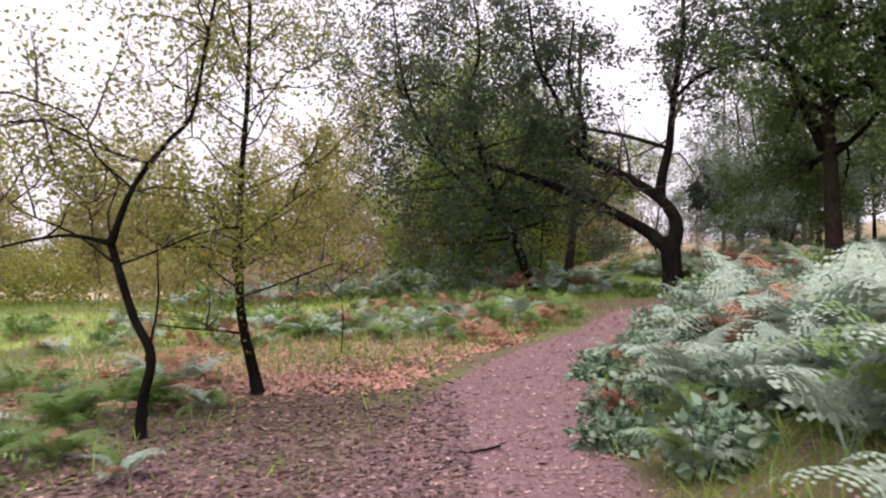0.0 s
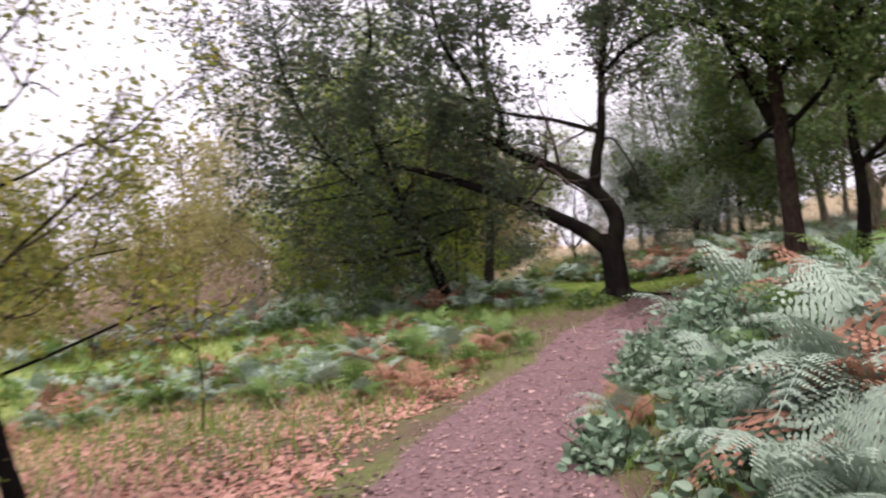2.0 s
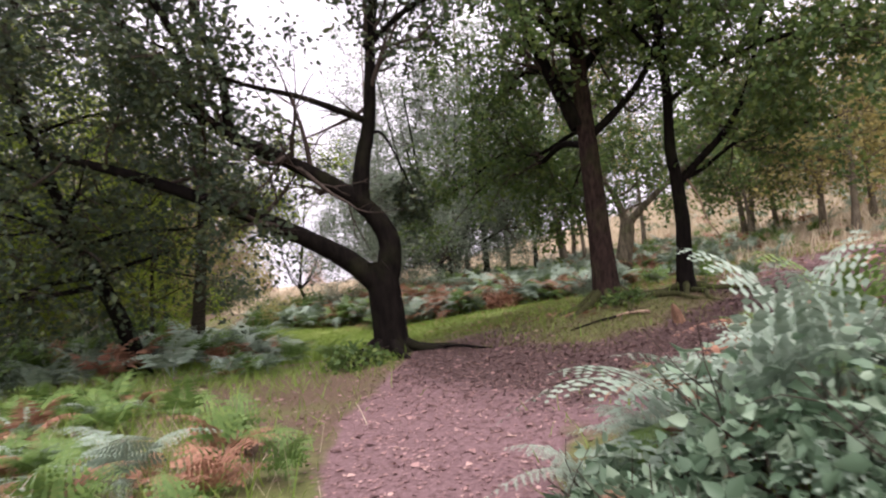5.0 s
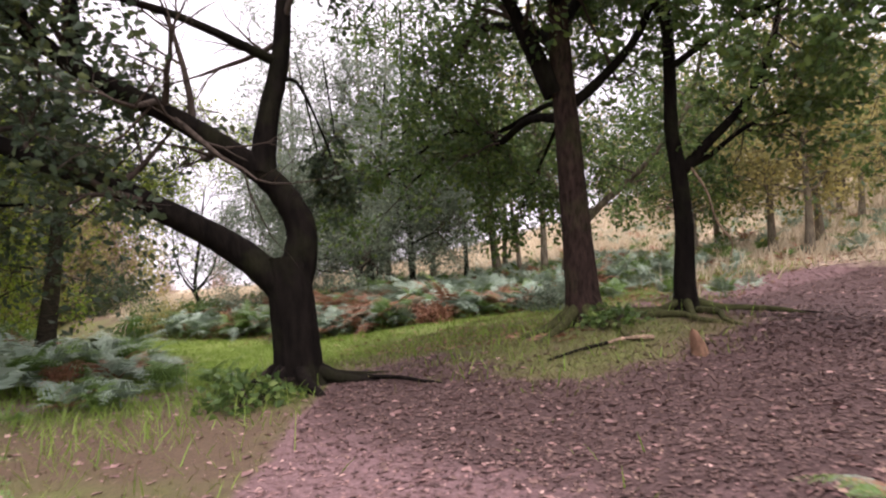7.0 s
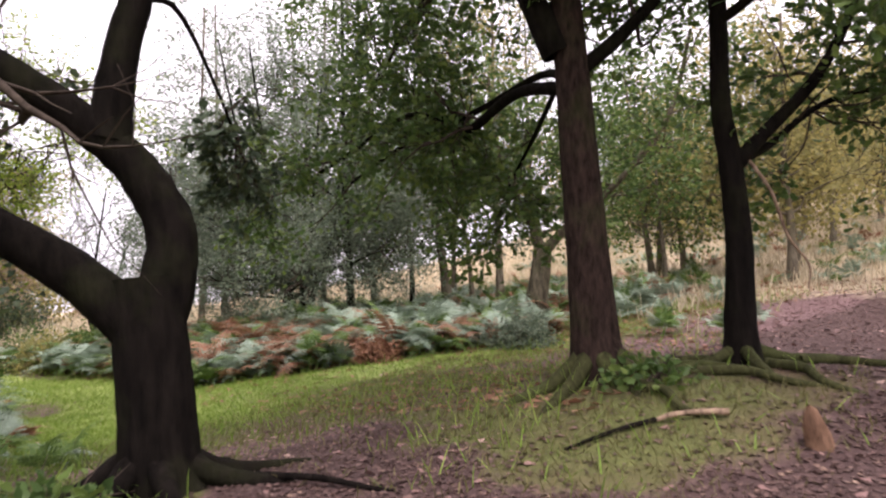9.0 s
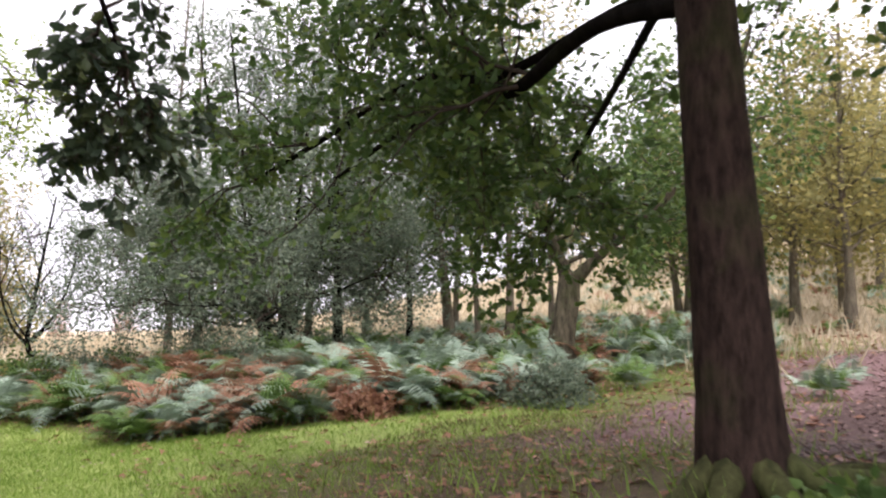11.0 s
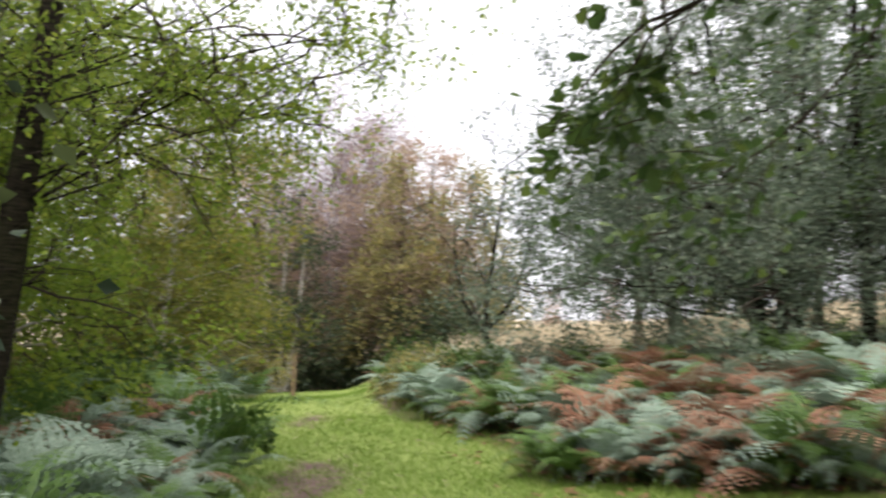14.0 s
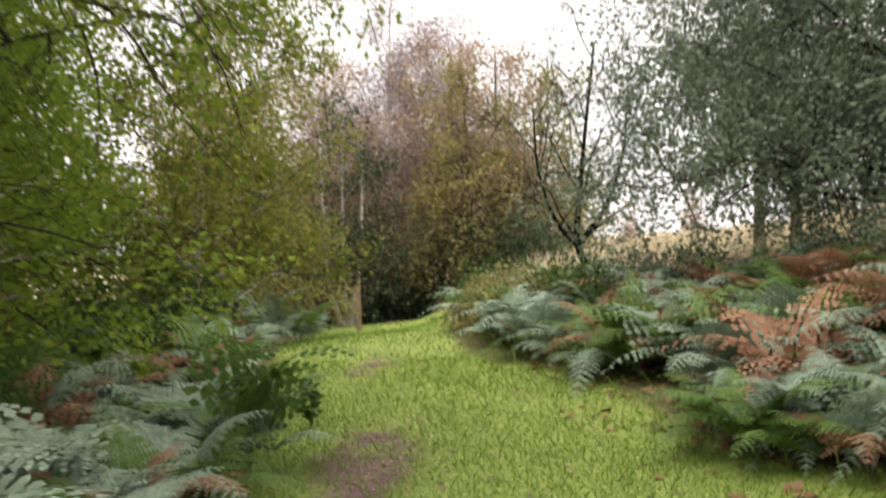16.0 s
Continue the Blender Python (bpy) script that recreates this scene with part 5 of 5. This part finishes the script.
LAWN = lambda x, y: mask_lawn(x, y) * (1 - 0.8 * mask_path(x, y))
meadow("lawn_grass", "short bright green grass of the lawn", field(90000, 4, 14, 18.5, 30, LAWN, 21), 0.055, 0.004, G_BLADE, 22, 0.7)
meadow("lawn_grass", "short bright green grass of the ride", field(26000, 3, 10, 29, 44, LAWN, 23), 0.07, 0.006, G_BLADE, 24, 0.7)
meadow("lawn_grass", "fine green grass of the ride", field(90000, 4.5, 9.6, 20.5, 29.5, LAWN, 51), 0.05, 0.0035, G_BLADE, 52, 0.7)
meadow("rough_grass", "sparse olive grass at the foot of the leaning oak", field(5000, 1.6, 6, 13, 20, lambda x, y: 0.8 * FOOT(x, y) * clear_of_trees(x, y) * (1 - mask_path(x, y)), 71), 0.07, 0.004, G_OLIVE, 72, 0.9)
meadow("rough_grass", "rough olive grass between the oaks", field(46000, 5.6, 12.5, 14.6, 21.5, lambda x, y: np.maximum(LAWN(x, y), 0.6 * mound_turf(x, y)) * clear_of_trees(x, y), 53), 0.09, 0.004, G_OLIVE, 54, 0.9)
meadow("verge_grass", "rough green grass beside the path", field(26000, -3, 9, 2, 19, lambda x, y: LAWN(x, y) * 0.8 * clear_of_trees(x, y), 25), 0.11, 0.004, G_BLADE, 26, 0.8)
meadow("glade_grass", "long mixed grass in the glade", field(36000, -16, 6, 9, 24, lambda x, y: sstep(-0.9, -1.8, off_path(x, y)) * 0.8 * clear_of_trees(x, y) * (1 - 0.9 * FOOT(x, y)), 27), 0.26, 0.005, G_BLADE, 28, 0.6)
meadow("dry_grass", "pale dry grass in the glade", field(14000, -12, 5, 8, 20, lambda x, y: sstep(-0.8, -1.5, off_path(x, y)) * (0.3 + 0.5 * wave(x, y, 1.3, 3)) * (1 - FOOT(x, y)), 29), 0.28, 0.004, G_DRY, 30, 0.8)
meadow("dry_grass", "straw coloured grass of the far field", field(42000, 8, 60, 32, 64, lambda x, y: mask_straw(x, y), 31), 0.55, 0.02, G_DRY, 32, 0.4)
meadow("dry_grass", "straw coloured grass on the hillside", field(36000, 15, 70, 5, 40, lambda x, y: (1 - mask_path(x, y)) * sstep(14, 22, x), 33), 0.45, 0.02, G_DRY, 34, 0.4)
meadow("dry_grass", "dry grass beyond the glade", field(26000, -40, 6, 20, 40, lambda x, y: mask_straw(x, y) * (1 - RIDE(x, y)), 35), 0.5, 0.014, G_DRY, 36, 0.4)
meadow("dry_grass", "thin dry grass on the bank", field(30000, 0.4, 8, 2, 14, lambda x, y: sstep(0.55, 0.95, off_path(x, y)) * 0.8 * (1 - mask_path(x, y)) * sstep(12, 10.5, y), 37), 0.22, 0.0045, G_BLADE, 38, 0.8)


def litter(name, label, pts, size, material, seed):
    r = np.random.default_rng(seed)
    n = len(pts)
    P = np.stack([pts[:, 0], pts[:, 1], height(pts[:, 0], pts[:, 1]) + 0.008], -1)
    a = r.random(n) * 6.28
    y = np.stack([np.cos(a), np.sin(a), 0.12 * r.normal(size=n)], -1)
    x = np.stack([-np.sin(a), np.cos(a), 0.18 * r.normal(size=n)], -1)
    tv, tf = SIMPLE
    s = size * (0.5 + r.random(n))[:, None, None]
    up = np.array([0, 0, 1.0])
    v = P[:, None] + s * ((tv[None, :, 1:2] - 0.5) * y[:, None] + 1.25 * tv[None, :, 0:1] * x[:, None] + 1.0 * tv[None, :, 2:3] * up)
    f = np.asarray(tf)[None] + (np.arange(n) * 4)[:, None, None]
    tagged(new(name, mesh_from(name, v.reshape(-1, 3), [f.reshape(-1, 3)], material)), label, "leaves", "", "stuff")


litter("leaf_litter", "fallen brown leaves on the path", field(120000, -4, 12, 0.5, 19.5, lambda x, y: (0.75 * mask_path(x, y) + 0.08) * (1 - mask_oak_shade(x, y)), 41), 0.032, L_FLOOR, 42)
litter("leaf_litter", "red-brown fallen leaves below the birches", field(26000, -5, 0.2, 1.5, 9, lambda x, y: 0.9 * sstep(2.3, 1.0, np.hypot((x + 1.4) / 1.3, (y - 4.6) / 2.2)), 63), 0.05, L_FLOORDARK, 64)
litter("leaf_litter", "thin scatter of fallen leaves on the wood floor", field(30000, -16, 20, -6, 24, lambda x, y: 0.5 * (1 - mask_lawn(x, y)), 65), 0.07, L_FLOOR, 66)
meadow("wood_grass", "thin rough grass on the wood floor", field(60000, -18, 22, -8, 24, lambda x, y: (1 - mask_path(x, y)) * (0.3 + 0.4 * wave(x, y, 0.7, 9)) * (np.abs(off_path(x, y)) > 1.2), 67), 0.16, 0.006, G_BLADE, 68, 0.8)
litter("leaf_litter", "fallen leaves near the oaks, coloured dark for canopy shade", field(70000, 3.5, 12, 12, 19.5, lambda x, y: (0.75 * mask_path(x, y) + 0.16) * mask_oak_shade(x, y), 61), 0.036, L_FLOORDARK, 62)
litter("leaf_litter", "fallen brown leaves under the oaks", field(40000, 9, 26, 11, 21, lambda x, y: 0.8 * mask_path(x, y), 43), 0.045, L_FLOORDARK, 44)
litter("leaf_litter", "scattered fallen leaves on the lawn", field(16000, 4.5, 12, 18.5, 30, lambda x, y: 0.12 + 0.88 * mask_path(x, y), 45), 0.04, L_FLOOR, 46)
litter("dead_bracken_litter", "flattened rust coloured bracken litter", field(30000, -6, 1.5, 7.5, 14, lambda x, y: sstep(-0.9, -1.5, off_path(x, y)) * (0.6 + 0.5 * wave(x, y, 0.8, 5)) * sstep(-6, -3.5, x) * sstep(7.4, 8.6, y) * sstep(14, 12.3, y), 47), 0.075, L_PINK, 48)

litter("dead_bracken_litter", "flattened rust bracken and leaves below the ferns", field(26000, 8, 24, 16.5, 33, lambda x, y: (1 - mask_path(x, y)) * (1 - mask_lawn(x, y)) * 0.8, 55), 0.1, F_RUST, 56)
meadow("fern_undergrass", "green grass among the ferns", field(30000, 3, 22, 16.5, 33, lambda x, y: 0.8 * (1 - mask_path(x, y)) * (1 - mask_lawn(x, y)), 57), 0.2, 0.005, G_BLADE, 58, 0.7)


# ---- sticks, post and small things ----
def stick(name, label, ctrl, r0, r1, material):
    tb = Tubes()
    c = [(x, y, H(x, y) + z) for x, y, z in ctrl]
    p = spline(c, 5)
    tb.add(p, np.linspace(r0, r1, len(p)), 7, 0.2)
    tagged(new(name, tb.mesh(name, material)), label, "root" if name == "surface_root" else "branch")


stick("fallen_branch", "pale fallen branch lying near the oak roots", [(8.06, 15.92, 0.03), (8.14, 15.85, 0.045), (8.26, 15.7, 0.05), (8.36, 15.57, 0.04)], 0.016, 0.024, DEADWOOD)
stick("fallen_branch", "dark thin fallen branch among the leaves", [(7.47, 16.22, 0.01), (7.78, 16.09, 0.03), (8.06, 15.93, 0.03)], 0.012, 0.02, BARK_OAK)
stick("fallen_branch", "dark twig lying on the path", [(0.15, 5.35, 0.012), (0.3, 5.4, 0.02), (0.42, 5.5, 0.012)], 0.008, 0.012, BARK_OAK)
stick("fallen_branch", "dark stick across the trodden slope", [(10.2, 16.0, 0.02), (10.7, 15.7, 0.03), (11.3, 15.3, 0.02)], 0.025, 0.015, BARK_OAK)


for rx, ry, ra, rl in ((9.15, 16.75, -1.05, 0.9), (9.3, 16.95, -0.5, 1.1), (9.6, 15.9, -2.0, 1.0), (10.1, 16.0, -0.35, 1.2), (10.0, 15.8, -0.9, 1.0), (8.6, 16.5, -1.9, 1.0), (9.1, 16.2, -1.4, 1.0)):
    stick("surface_root", "mossy oak root lying over the leafy soil", [(rx + rl * f * math.cos(ra + w), ry + rl * f * math.sin(ra + w), z) for f, w, z in ((0, 0, 0.03), (0.35, 0.15, 0.045), (0.7, -0.12, 0.03), (1.0, 0.05, -0.03))], 0.045, 0.02, BARK_MOSS)
stick("surface_root", "dark bare oak root crossing the path", [(5.95, 17.75, 0.03), (6.2, 17.2, 0.05), (6.35, 16.85, 0.02), (6.5, 16.6, -0.02)], 0.03, 0.012, BARK_OAK)


def waymark_post(x, y):
    ob = tagged(new("waymark_post"), "short weathered wooden post beside the ride", "post")
    ob.location = (x, y, H(x, y) - 0.05)
    bm = bmesh.new()
    bmesh.ops.create_cube(bm, size=1, matrix=Matrix.Translation((0, 0, 0.62)) @ Matrix.Diagonal((0.12, 0.12, 1.24, 1)))
    bmesh.ops.bevel(bm, geom=bm.edges[:], offset=0.012, segments=2, affect="EDGES")
    for v in bm.verts:
        if v.co.z > 1.1:
            v.co.z += v.co.x * 0.5
    me = bpy.data.meshes.new("post_body")
    bm.to_mesh(me)
    bm.free()
    me.materials.append(DEADWOOD)
    part("post_body", me, ob)


waymark_post(5.05, 39.9)


def sprout(x, y):
    ob = tagged(new("thistle_plant"), "single leafy green stalk standing in the lawn", "plant")
    ob.location = (x, y, H(x, y) - 0.01)
    tb = Tubes()
    tb.add([(0, 0, 0), (0.01, 0, 0.2), (0.0, 0.01, 0.42)], [0.008, 0.006, 0.003], 5)
    part("stalk", tb.mesh("stalk", F_GREEN), ob)
    fo = Foliage()
    p = np.stack([np.zeros(40), np.zeros(40), np.linspace(0.05, 0.43, 40)], -1)
    fo.add(*leaves(p, 0.11, SIMPLE, -0.2))
    part("foliage", fo.mesh("foliage", L_OAK), ob)


sprout(6.05, 27.1)


def rotten_stump(x, y):
    """Short split stump of orange rotten wood."""
    ob = tagged(new("rotten_stump"), "short orange-brown rotten stump among the leaves", "stump")
    ob.location = (x, y, H(x, y) - 0.03)
    tb = Tubes()
    tb.add([(0, 0, 0), (-0.01, 0.01, 0.08), (-0.03, 0.02, 0.16), (-0.07, 0.02, 0.24), (-0.09, 0.02, 0.27)], [0.085, 0.065, 0.06, 0.035, 0.008], 12, 0.4)
    part("stump_body", tb.mesh("stump_body", ROTTEN), ob)


rotten_stump(8.25, 14.95)
